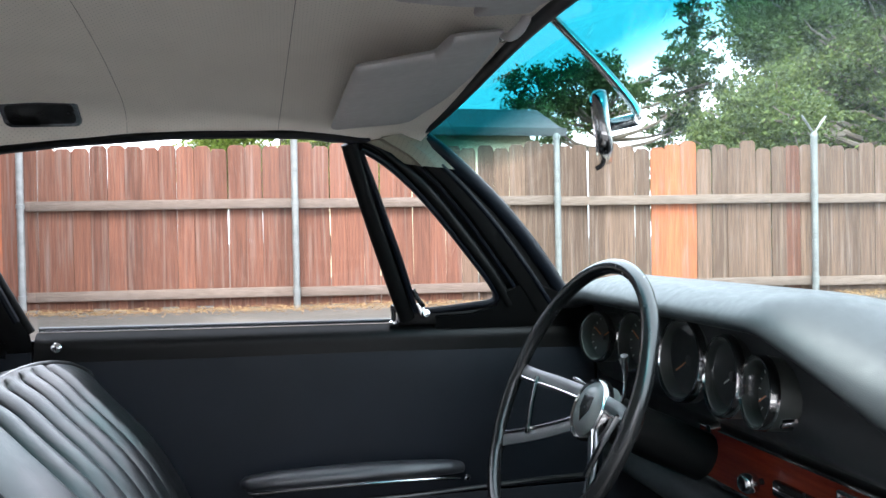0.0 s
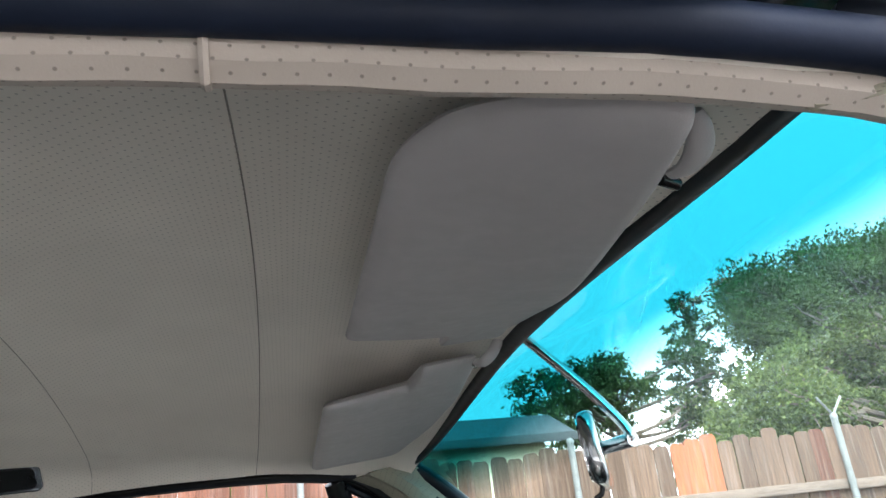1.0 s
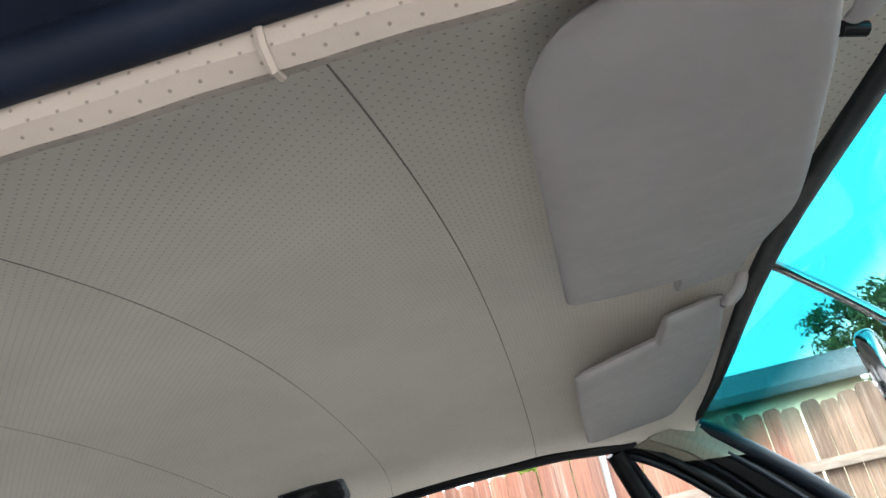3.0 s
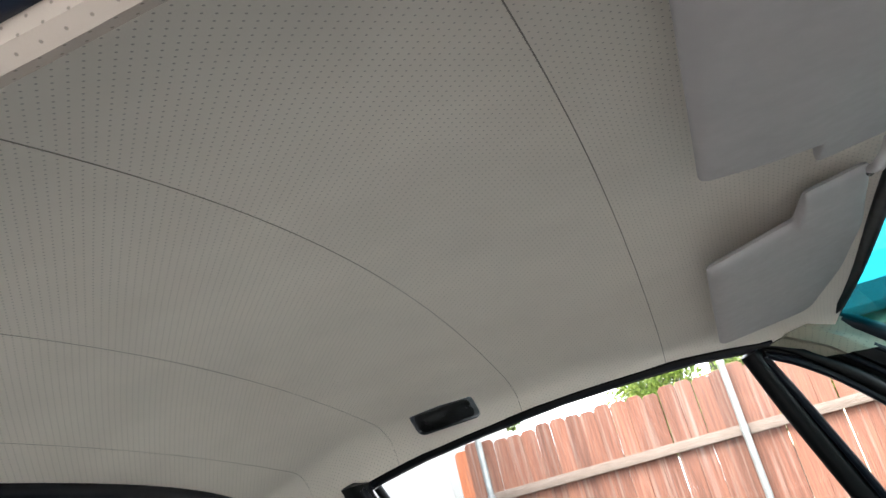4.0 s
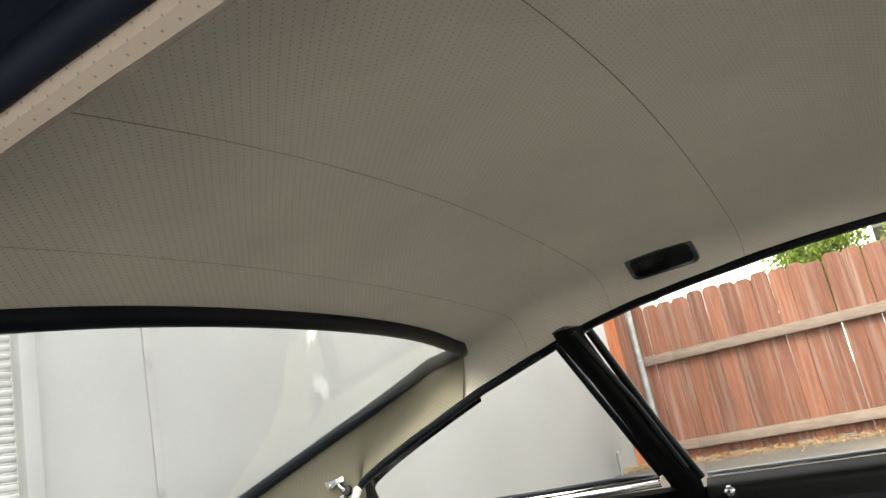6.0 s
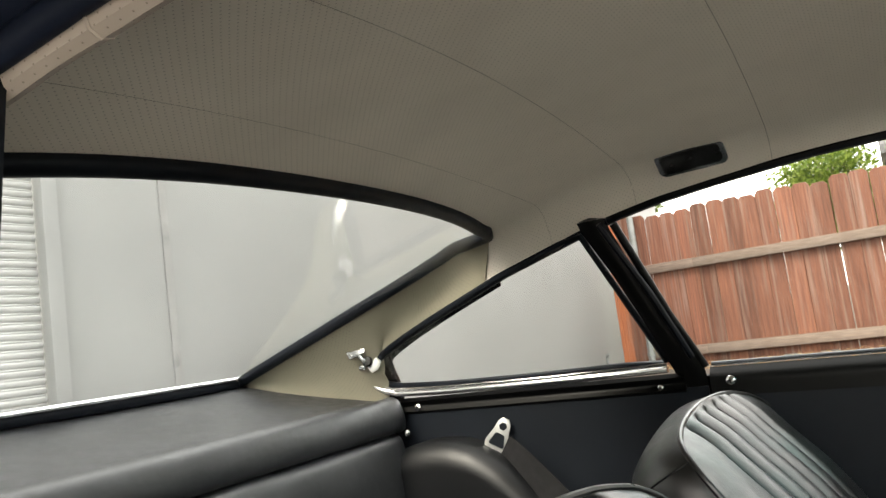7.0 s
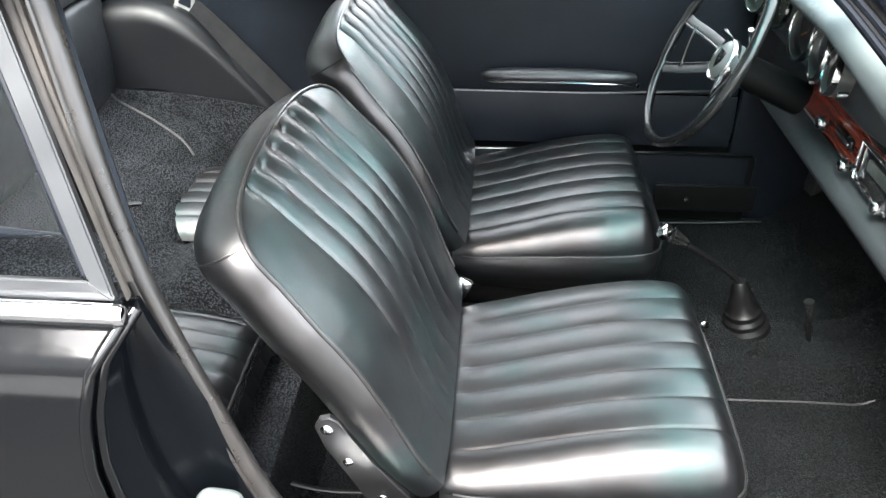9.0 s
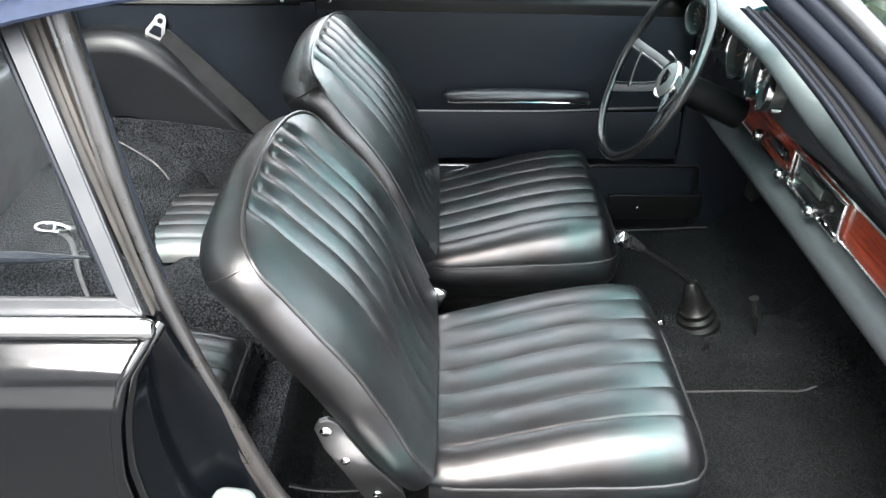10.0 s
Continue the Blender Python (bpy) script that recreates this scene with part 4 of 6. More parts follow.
part("under_trim", tube([p + Vector((0, -0.012, -0.016)) for p in arm_pts[2:-2]], 0.0025, 8), DARK_CHROME, arm)
part("end_button", lathe([(0, 0.006), (0.006, 0.004), (0.007, 0), (0, 0)], 12, facing((0.474, 0.610, 0.588), (0.6, -0.8, 0))), CHROME, arm)
lock = part("lock_button", lathe([(0.0045, 0), (0.0045, 0.022), (0.006, 0.026), (0.006, 0.034), (0, 0.036)], 12, Matrix.Translation((0.353, 0.662, 0.868))), PLASTIC, door)
part("collar", lathe([(0.009, 0), (0.009, 0.004), (0.005, 0.006)], 12, Matrix.Translation((0.353, 0.662, 0.868))), CHROME, lock)


def pane_between(xs, low, high, dy=0.012):
    bm = bmesh.new()
    rows = []
    for x in xs:
        rows.append([bm.verts.new((x, side_y(z) + dy, z)) for z in np.linspace(low(x), high(x), 8)])
    for a, b in zip(rows, rows[1:]):
        for i in range(7):
            bm.faces.new((a[i], b[i], b[i + 1], a[i + 1]))
    return bm


DOOR_TOP = table([(-0.36, 1.152), (-0.265, 1.170), (-0.168, 1.181), (-0.017, 1.194), (0.1, 1.197), (0.194, 1.196), (0.258, 1.189), (0.30, 1.178), (0.36, 1.140), (0.45, 1.058), (0.55, 0.945), (0.575, 0.89)])
part("window_pane", thick(pane_between(np.linspace(-0.255, 0.37, 26), lambda x: BELT_Z(x), lambda x: min(DOOR_TOP(x), 0.875 + max(0.0, (x + 0.255)) * 40, 0.875 + max(0.0, (0.378 - x)) * 2.7 + 0.003)), 0.004), SIDE_GLASS, door, "clear side window glass")
# vent window with its post and frame
post_line = [Vector((x, side_y(z) - 0.003, z)) for x, z in ((0.266, 1.184), (0.288, 1.115), (0.315, 1.04), (0.342, 0.967), (0.366, 0.905), (0.378, 0.876))]
vent = part("vent_window", thick(pane_between(np.linspace(0.285, 0.545, 16), lambda x: max(0.896, 1.16 - (x - 0.275) * 2.8), lambda x: DOOR_TOP(x) - 0.012), 0.004), SIDE_GLASS, door, "triangular hinged vent window")
part("vent_post", tube(spline(post_line, 5), 0.0150, 12, flat=0.7, ref=(0, 1, 0)), FRAME_BLACK, vent, "black vent window post")
vent_ring = [(0.284, 1.172), (0.30, 1.168), (0.33, 1.150), (0.37, 1.118), (0.42, 1.068), (0.48, 1.0), (0.53, 0.94), (0.543, 0.915), (0.533, 0.903), (0.50, 0.899), (0.44, 0.893), (0.40, 0.892), (0.388, 0.902), (0.365, 0.968), (0.335, 1.045), (0.305, 1.12)]
part("vent_seal", tube(spline([Vector((x, side_y(z) - 0.004, z)) for x, z in vent_ring], 3, True), 0.0062, 8, True), RUBBER, vent)
frame_line = [Vector((x, side_y(z) - 0.004, z + 0.006)) for x, z in ((-0.35, 1.152), (-0.265, 1.166), (-0.168, 1.177), (-0.017, 1.190), (0.1, 1.193), (0.194, 1.192), (0.258, 1.187), (0.30, 1.178), (0.345, 1.150), (0.40, 1.102), (0.46, 1.036), (0.53, 0.952), (0.57, 0.892))]
part("window_frame", tube(spline(frame_line, 4), lambda t: 0.0055 + 0.006 * smooth(0.6, 0.75, t), 10), FRAME_BLACK, door, "black door window frame")
ring_pts = spline([Vector((x, 0, z)) for x, z in vent_ring], 4, True)
mid_x, mid_z = sum(p.x for p in ring_pts) / len(ring_pts), sum(p.z for p in ring_pts) / len(ring_pts)


def vent_border(u, v):
    """A flat band round the vent pane, wider ahead of it."""
    n = len(ring_pts)
    p, q, r = (ring_pts[int(round(u * n) + k) % n] for k in (0, -1, 1))
    d = (r - q).normalized()
    out = Vector((d.z, 0, -d.x))
    if out.dot(Vector((p.x - mid_x, 0, p.z - mid_z))) < 0:
        out = -out
    wide = 0.010 + 0.022 * max(0.0, out.x) + 0.004 * max(0.0, -out.z)
    s = p + out * wide * v
    return Vector((s.x, side_y(s.z) + 0.002 - 0.005 * math.sin(math.pi * min(1, v * 1.2)), s.z))


part("vent_frame", thick(surf(vent_border, len(ring_pts), 6, wrap_u=True), -0.008), FRAME_BLACK, vent, "black vent window frame")
part("rear_frame", tube([(-0.262, side_y(0.88) - 0.004, 0.88), (-0.30, side_y(0.98) - 0.004, 0.98), (-0.352, side_y(1.148) - 0.004, 1.148)], 0.0075, 10), FRAME_BLACK, door)
part("vent_base", box((0.46, 0.664, 0.879), (0.20, 0.022, 0.03), 0.006), FRAME_BLACK, vent)
vl = part("vent_latch", box((0.402, 0.645, 0.893), (0.014, 0.016, 0.028), 0.005, pose(0, 0, 0, 0, -20, 0)), CHROME, vent, "chrome vent latch")
part("latch_lever", tube([(0.405, 0.638, 0.900), (0.395, 0.634, 0.912), (0.385, 0.634, 0.932)], 0.0045, 8), PLASTIC, vl)
part("latch_pin", lathe([(0, 0.010), (0.007, 0.008), (0.008, 0), (0, 0)], 12, facing((0.408, 0.640, 0.886), (0.2, -1, 0.2))), CHROME, vl)

# heater slide plate on the sill
slide = thing("heater_slide", "black pressed plate with a dark oval heater slot on the sill", "slide control")
SLIDE_Y = facing((0.693, 0.600, 0.277), (0, -1, 0))
part("plate", plate(rounded(0.276, 0.078, 0.008), 0.010, SLIDE_Y, 0.003, 3), FRAME_BLACK, slide)
face = [Vector((px, pz, 0.006)) for px, pz in rounded(0.262, 0.062, 0.007)]
part("rim", tube([SLIDE_Y @ p for p in face], 0.0022, 8, True), PLASTIC, slide, "glossy raised rim")
screw("screw", (0.646, 0.593, 0.272), (0, -1, 0), 0.010, slide)
screw("screw", (0.808, 0.593, 0.280), (0, -1, 0), 0.005, slide)
part("dimple", lathe([(0.012, 0.0), (0.011, 0.003), (0.008, 0.001), (0, -0.002)], 20, facing((0.600, 0.5945, 0.272), (0, -1, 0))), PLASTIC, slide)
slot = part("slot", plate(rounded(0.088, 0.040, 0.019), 0.003, facing((0.722, 0.594, 0.279), (0, -1, 0))), FRAME_BLACK, slide, "dark oval slot")
part("lip", tube([facing((0.722, 0.5925, 0.279), (0, -1, 0)) @ Vector((px, pz, 0)) for px, pz in rounded(0.088, 0.040, 0.019)], 0.0014, 6, True), PLASTIC, slot)


# ---- front seats ----
PLEATS = 5


def backrest_half(h):
    """Half width of the backrest at a height 0..1."""
    body = float(np.interp(h, [0, 0.15, 0.4, 0.65, 0.8], [0.255, 0.270, 0.284, 0.282, 0.268]))
    return 0.003 + body * (max(0.0, 1 - ((h - 0.758) / 0.242) ** 4.7) ** 0.49 if h > 0.758 else 1.0)


B_LOW, B_HIGH = Vector((0.054, 0, 0.400)), Vector((-0.210, 0, 0.853))
B_UP = (B_HIGH - B_LOW)
B_OUT = Vector((B_UP.z, 0, -B_UP.x)).normalized()


def pleat(w, pitch):
    """Relief of the sewn pleats across a seat: 0 in a seam, 1 on a roll."""
    span = PLEATS * pitch / 2
    if abs(w) >= span:
        d = abs(w) - span
        return (1 - math.exp(-(d / 0.0030) ** 2)) * 0.20 + 0.80 * math.sin(math.pi / 2 * min(1.0, d / 0.026))
    f = ((w + span) / pitch) % 1.0
    d = min(f, 1 - f) * pitch
    return (1 - math.exp(-(d / 0.0030) ** 2)) * 0.20 + 0.80 * math.sin(math.pi * f) ** 0.9


def back_front(u, v):
    h = 1 - (1 - u) ** 2.2
    hw = backrest_half(h)
    w = hw * math.sin((2 * v - 1) * math.pi / 2 * 0.985)
    k = math.sin((2 * v - 1) * math.pi / 2 * 0.985)
    belly = 0.014 * (1 - abs(k) ** 2.5) * smooth(-0.15, 0.8, h) * smooth(1.04, 0.6, h)
    side = 0.004 * math.exp(-((abs(k) - 0.78) / 0.16) ** 2) * smooth(0.02, 0.3, h) * smooth(1.0, 0.8, h)
    fade = smooth(0.0, 0.16, h) * smooth(0.995, 0.955, h) * smooth(1.0, 0.90, abs(k))
    relief = -0.0125 * (1 - pleat(w, 0.058)) * fade * (0.62 + 0.38 * smooth(0.3, 0.85, h))
    edge = -0.005 * abs(k) ** 6
    roll = -0.012 * smooth(0.85, 1.0, h) ** 2
    wrinkle = 0.0006 * noise.noise((w * 30, h * 14, 4)) + 0.0010 * smooth(0.85, 0.98, h) * noise.noise((w * 45, h * 3, 7))
    bow = 0.0275 * math.sin(math.pi * h) ** 2
    return B_LOW + B_UP * h + B_OUT * (belly + side + relief + edge + roll + wrinkle + bow + 0.012) + Vector((0, w, 0))


def back_rim(n):
    """The piped edge of the backrest front, from one foot over the top to the other."""
    left = [back_front(k / n, 0.0) for k in range(n + 1)]
    right = [back_front(k / n, 1.0) for k in range(n, -1, -1)]
    return left + right


RIM = back_rim(60)


def rim_at(u):
    f = u * (len(RIM) - 1)
    i = min(int(f), len(RIM) - 2)
    return RIM[i].lerp(RIM[i + 1], f - i)


def back_shell(u, v):
    """The side and back of the backrest: u round the rim, v from the piping backward to the middle of the back."""
    p = rim_at(u)
    h = (p - B_LOW).dot(B_UP) / B_UP.length_squared
    deep = 0.088 * (0.75 + 0.25 * smooth(-0.1, 0.6, h))
    cen = Vector((0, 0, 0)) + B_LOW + B_UP * min(h, 0.82)
    d = p - cen
    d = (d - B_OUT * d.dot(B_OUT))
    d = d.normalized() if d.length > 1e-4 else Vector((0, 0, 1))
    if v < 0.6:
        t = v / 0.6
        out = 0.013 * math.sin(math.pi * t ** 0.8) - 0.020 * t ** 3
        return p - B_OUT * deep * t + d * out
    t = (v - 0.6) / 0.4
    rear = p - B_OUT * deep - d * 0.020
    mid = B_LOW + B_UP * min(h, 0.80) * 0.96 - B_OUT * (deep + 0.03)
    mid = Vector((mid.x, p.y * 0.1, mid.z))
    q = rear.lerp(mid, t)
    return q - B_OUT * 0.018 * math.sin(math.pi / 2 * min(1, t * 3))


def cush_half(s):
    """Half width of the cushion, 0 at the back and 1 at the front."""
    return float(np.interp(s, [0, 0.1, 0.35, 0.7, 0.80, 0.88, 0.93, 0.965, 0.985, 0.995, 1.0], [0.226, 0.237, 0.247, 0.253, 0.251, 0.246, 0.237, 0.219, 0.194, 0.162, 0.11]))


CUSH_FRONT = 0.502


def cush_top(u, v):
    s = 1 - (1 - u) ** 1.4
    hw = cush_half(s)
    w = hw * math.sin((2 * v - 1) * math.pi / 2 * 0.995)
    k = min(1.0, abs(w) / max(hw, 0.02))
    x = lerp(0.030, CUSH_FRONT, s)
    puff = (1 - k ** 11.0) ** 0.6 * (1 - 0.10 * k * k)
    front = max(0.0, 1 - smooth(0.80, 1.0, s) ** 3.5) ** 0.7
    crown = (lerp(0.380, 0.472, smooth(-0.05, 0.45, x)) - lerp(0.350, 0.384, s)) * puff * front
    side = 0.001 * math.exp(-((k - 0.74) / 0.14) ** 2) * smooth(0.05, 0.3, s) * front
    base = lerp(0.350, 0.384, s) + 0.006 * math.sin(math.pi * s)
    fade = smooth(0.01, 0.1, s) * smooth(0.96, 0.90, s)
    relief = -0.0044 * (1 - pleat(w + 0.012, 0.0645)) * fade
    wrinkle = 0.0007 * noise.noise((w * 26, s * 12, 9))
    return Vector((x, w, base + crown + side + relief + wrinkle))


CRIM = [cush_top(k / 60, 0.0) for k in range(61)] + [cush_top(k / 60, 1.0) for k in range(60, -1, -1)]


def cush_skirt(u, v):
    f = u * (len(CRIM) - 1)
    i = min(int(f), len(CRIM) - 2)
    p = CRIM[i].lerp(CRIM[i + 1], f - i)
    out = Vector((max(0, p.x - 0.30), p.y, 0))
    out = out.normalized() * (0.010 * math.sin(math.pi * min(1, v * 1.3)) - 0.03 * v * v) if out.length > 1e-4 else Vector()
    return Vector((p.x, p.y, lerp(p.z, 0.262, v))) + out


def front_seat(y, label, ahead=0.0, inboard=0.0):
    seat = thing("front_seat", label, "car seat", "front seats", (0, y, 0))
    cushion = part("cushion", surf(cush_top, 80, 301), LEATHER, seat, "pleated black leather seat cushion")
    part("piping", tube(CRIM[2:-2], 0.0036, 8), PIPING, cushion)
    part("skirt", surf(cush_skirt, 121, 12), LEATHER, cushion)
    back = part("backrest", surf(back_front, 96, 301), LEATHER, seat, "pleated black leather backrest with rounded top")
    part("piping", tube([p + B_OUT * 0.001 for p in RIM[2:-2]], 0.0036, 8), PIPING, back)
    part("shell", surf(back_shell, 150, 30), LEATHER, back, "smooth black leather side and back")
    for s in (-1, 1):
        u0 = next(k for k in range(122) if RIM[k].z > 0.815) / 121
        u0 = u0 if s < 0 else 1 - u0
        seam_pts = [back_shell(u0, 0.6 * t) + Vector((0, s * 0.0006, 0)) for t in np.linspace(0, 1, 12)]
        part("side_seam", tube(seam_pts, 0.0016, 6), PIPING, back)
        outl = [(-0.120, 0.522), (-0.112, 0.538), (-0.098, 0.543), (-0.085, 0.535), (-0.063, 0.495), (-0.036, 0.448), (0.010, 0.385), (0.018, 0.345), (-0.040, 0.345), (-0.080, 0.430), (-0.108, 0.480)]
        bm = bmesh.new()
        inner, outer = ([bm.verts.new((px, s * yy, pz)) for px, pz in outl] for yy in (0.243, 0.252))
        bm.faces.new(inner)
        bm.faces.new(outer[::-1])
        for i in range(len(outl)):
            bm.faces.new((inner[i], inner[i - 1], outer[i - 1], outer[i]))
        rim = [e for e in bm.edges if e.verts[0] in outer and e.verts[1] in outer]
        bmesh.ops.bevel(bm, geom=rim, offset=0.0018, segments=2, affect="EDGES")
        hinge = part("hinge_plate", bm, HINGE_STEEL, seat, "polished steel backrest hinge plate")
        screw("hinge_screw", (-0.103, s * 0.2525, 0.518), (0, s, 0), 0.0095, hinge)
        screw("hinge_screw", (-0.077, s * 0.2525, 0.455), (0, s, 0), 0.008, hinge)
        screw("hinge_screw", (-0.030, s * 0.2525, 0.378), (0, s, 0), 0.008, hinge)
        part("runner", box((0.22, s * 0.17, 0.225), (0.5, 0.03, 0.04), 0.004), FRAME_BLACK, seat)
    cushion.location = (ahead, 0.011, 0.004)
    back.location.y = inboard
    part("base", box((0.235, 0, 0.255), (0.44, 0.38, 0.05), 0.015), FRAME_BLACK, seat)
    part("tilt_lever", tube(spline([(-0.06, -0.205, 0.335), (-0.11, -0.21, 0.338), (-0.148, -0.21, 0.342), (-0.182, -0.21, 0.352)], 4), lambda t: 0.003 + 0.002 * t, 10, flat=0.6, ref=(0, 0, 1)), FRAME_BLACK, seat)
    return seat


front_seat(0.360, "black leather driver's seat with vertical pleats and piped edge", 0.0, 0.022)
front_seat(-0.298, "black leather passenger seat with vertical pleats and piped edge", 0.022, 0.017)


# ---- rear seats, belt, buckle ----
def rear_cushion(sgn):
    def fn(u, v):
        x = lerp(-0.30, -0.66, u)
        w = lerp(-0.165, 0.165, v)
        f = ((w + 0.165) / 0.047) % 1.0
        edge = -0.05 * abs(w / 0.165) ** 5
        z = lerp(0.395, 0.425, u) + 0.02 * math.sin(math.pi * u) + edge - 0.004 * (0.6 * math.exp(-(min(f, 1 - f) / 0.10) ** 2) + 0.4 * (1 - math.sin(math.pi * f))) - 0.06 * max(0, (0.12 - u) / 0.12) ** 2 - 0.05 * max(0, (u - 0.9) / 0.1) ** 2
        return Vector((x, w, z))
    t = thing("jump_seat", "small black leather pleated rear seat cushion", "car seat", "rear seats", (0, sgn * 0.295, 0))
    part("cushion", thick(surf(fn, 30, 96), 0.05), LEATHER, t)
    part("piping", tube([fn(0.05, k / 30) for k in range(31)], 0.0035, 8), PIPING, t)
    part("base", box((-0.48, 0, 0.345), (0.34, 0.30, 0.06), 0.01), CARPET_M, t)
    return t


for sgn in (1, -1):
    rear_cushion(sgn)

belt = thing("seat_belt", "black webbing belt hanging from a metal wall anchor", "seat belt")
ma = facing((-0.676, 0.636, 0.784), (0.15, -1, 0.1)) @ pose(0, 0, 0, 0, 0, -28) @ Matrix.Scale(0.86, 4)
tear = [(-0.008, 0.041), (0.008, 0.041), (0.016, 0.030), (0.019, 0.012), (0.030, -0.022), (0.027, -0.034), (0.018, -0.040), (-0.018, -0.040), (-0.027, -0.034), (-0.030, -0.022), (-0.019, 0.012), (-0.016, 0.030)]
anchor = part("anchor", plate(tear, 0.005, ma, 0.0015), ANCHOR_STEEL, belt, "pale steel teardrop belt anchor")
part("bolt", lathe([(0, 0.004), (0.0085, 0.004), (0.010, 0.0), (0, 0)], 6, ma @ Matrix.Translation((0, 0.022, 0.005))), RUBBER, anchor, "dark bolt head")
part("belt_slot", plate(soft_outline([(-0.011, 0.004, 0.004), (0.011, 0.004, 0.004), (0.020, -0.026, 0.006), (-0.020, -0.026, 0.006)]), 0.002, ma @ Matrix.Translation((0, 0, 0.0045))), RUBBER, anchor, "dark slot in the anchor")
web = spline([(-0.662, 0.624, 0.764), (-0.62, 0.605, 0.735), (-0.52, 0.575, 0.645), (-0.42, 0.55, 0.545), (-0.34, 0.53, 0.45), (-0.30, 0.52, 0.35)], 8)
wide = [Vector((0.40, -0.22, 0.45)).normalized().lerp(Vector((0.75, 0.08, 0.60)).normalized(), min(1, k / 30)) for k in range(len(web))]
bm = bmesh.new()
rows = [[bm.verts.new(p + w * s) for s in (-0.030, -0.010, 0.010, 0.030)] for p, w in zip(web, wide)]
for a, b in zip(rows, rows[1:]):
    for i in range(3):
        bm.faces.new((a[i], b[i], b[i + 1], a[i + 1]))
part("webbing", thick(bm, 0.002), WEBBING, belt)

buckle = thing("belt_buckle", "metal belt buckle with a loose strap lying on the carpet", "seat belt")


def on_carpet(x, y, up=0.008):
    return Vector((x, y, floor_z(x, y) + up))


loop = [on_carpet(-0.812, 0.052, 0.012), on_carpet(-0.800, 0.070, 0.016), on_carpet(-0.770, 0.082, 0.015), on_carpet(-0.752, 0.080, 0.012), on_carpet(-0.762, 0.064, 0.013), on_carpet(-0.790, 0.048, 0.012)]
part("tongue", tube(spline(loop, 4, True), 0.0048, 8, True), DARK_CHROME, buckle, "bright metal buckle tongue")
part("bar", tube([on_carpet(-0.780, 0.080, 0.015), on_carpet(-0.776, 0.056, 0.013)], 0.004, 8), DARK_CHROME, buckle)
part("strap", tube(spline([on_carpet(-0.757, 0.078, 0.010), on_carpet(-0.735, 0.096, 0.012), on_carpet(-0.70, 0.118, 0.008), on_carpet(-0.668, 0.146)], 6), lambda t: 0.010 - 0.004 * t, 8, flat=0.4, ref=(0, 0, 1)), GREY_STRAP, buckle)
part("strap", tube(spline([on_carpet(-0.772, 0.066, 0.010), on_carpet(-0.742, 0.050), on_carpet(-0.718, 0.010), on_carpet(-0.690, -0.045), on_carpet(-0.655, -0.100)], 6), lambda t: 0.0075 - 0.003 * t, 8, flat=0.5, ref=(0, 0, 1)), GREY_STRAP, buckle, "worn grey strap")

# small buckle end beside the driver's cushion
clasp = thing("belt_buckle", "chrome belt clasp between the front seats", "seat belt")
part("clasp", box((0.06, -0.02, 0.385), (0.03, 0.018, 0.05), 0.005, pose(0, 0, 0, 0, 25, 0)), CHROME, clasp)
part("button", lathe([(0, 0.014), (0.009, 0.012), (0.010, 0), (0, 0)], 12, facing((0.052, -0.03, 0.40), (-0.2, -1, 0.3))), CHROME, clasp)

# ---- dashboard ----
dash = thing("dashboard", "black padded dashboard with round gauges and a red wood strip", "dashboard")


def binnacle(y):
    return smooth(-0.15, 0.03, y)


def dash_profile(y):
    b = binnacle(y)
    k = smooth(0.50, 0.64, y)
    hi = lambda p, q: (lerp(q[0], p[0], b), lerp(q[1], p[1], b) - 0.035 * k * (0.6 if p[1] > 0.85 else 0))
    pts = [hi((1.03, 0.886), (1.03, 0.884)), hi((0.95, 0.908), (0.95, 0.897)), hi((0.87, 0.934), (0.89, 0.900)), hi((0.80, 0.950), (0.84, 0.895)), hi((0.75, 0.955), (0.80, 0.884)),
           hi((0.708, 0.951), (0.768, 0.867)), hi((0.682, 0.942), (0.752, 0.850)), hi((0.665, 0.929), (0.743, 0.831)), hi((0.660, 0.917), (0.742, 0.812)), hi((0.667, 0.909), (0.750, 0.796)),
           hi((0.690, 0.908), (0.764, 0.785)), hi((0.738, 0.910), (0.785, 0.777)),
           hi((0.742, 0.84), (0.80, 0.765)), hi((0.748, 0.765), (0.803, 0.740)), hi((0.80, 0.735), (0.805, 0.730)), (0.806, 0.70), (0.806, 0.642),
           (0.797, 0.634), (0.780, 0.631), (0.766, 0.625), (0.757, 0.615), (0.754, 0.603), (0.758, 0.592), (0.770, 0.582), (0.80, 0.572), (0.90, 0.56)]
    return pts


def dash_skin(u, v):
    y = lerp(-0.645, 0.645, v)
    line = spline([(x, y, z) for x, z in dash_profile(y)], 4)
    return line[int(round(u * (len(line) - 1)))]


part("pad", surf(dash_skin, 105, 90), DASH_PAD, dash, "black padded dash top and cowl")
strip = part("wood_strip", thick(surf(lambda u, v: Vector((0.803, lerp(-0.62, 0.36, u), lerp(0.645, 0.722, v))), 24, 4), 0.006), DASH_WOOD, dash, "varnished red wood strip")
part("strip_trim", tube([(0.797, y, 0.724) for y in np.linspace(-0.62, 0.36, 12)], 0.003, 6), CHROME, strip)
part("strip_trim", tube([(0.797, y, 0.643) for y in np.linspace(-0.62, 0.36, 12)], 0.003, 6), CHROME, strip)

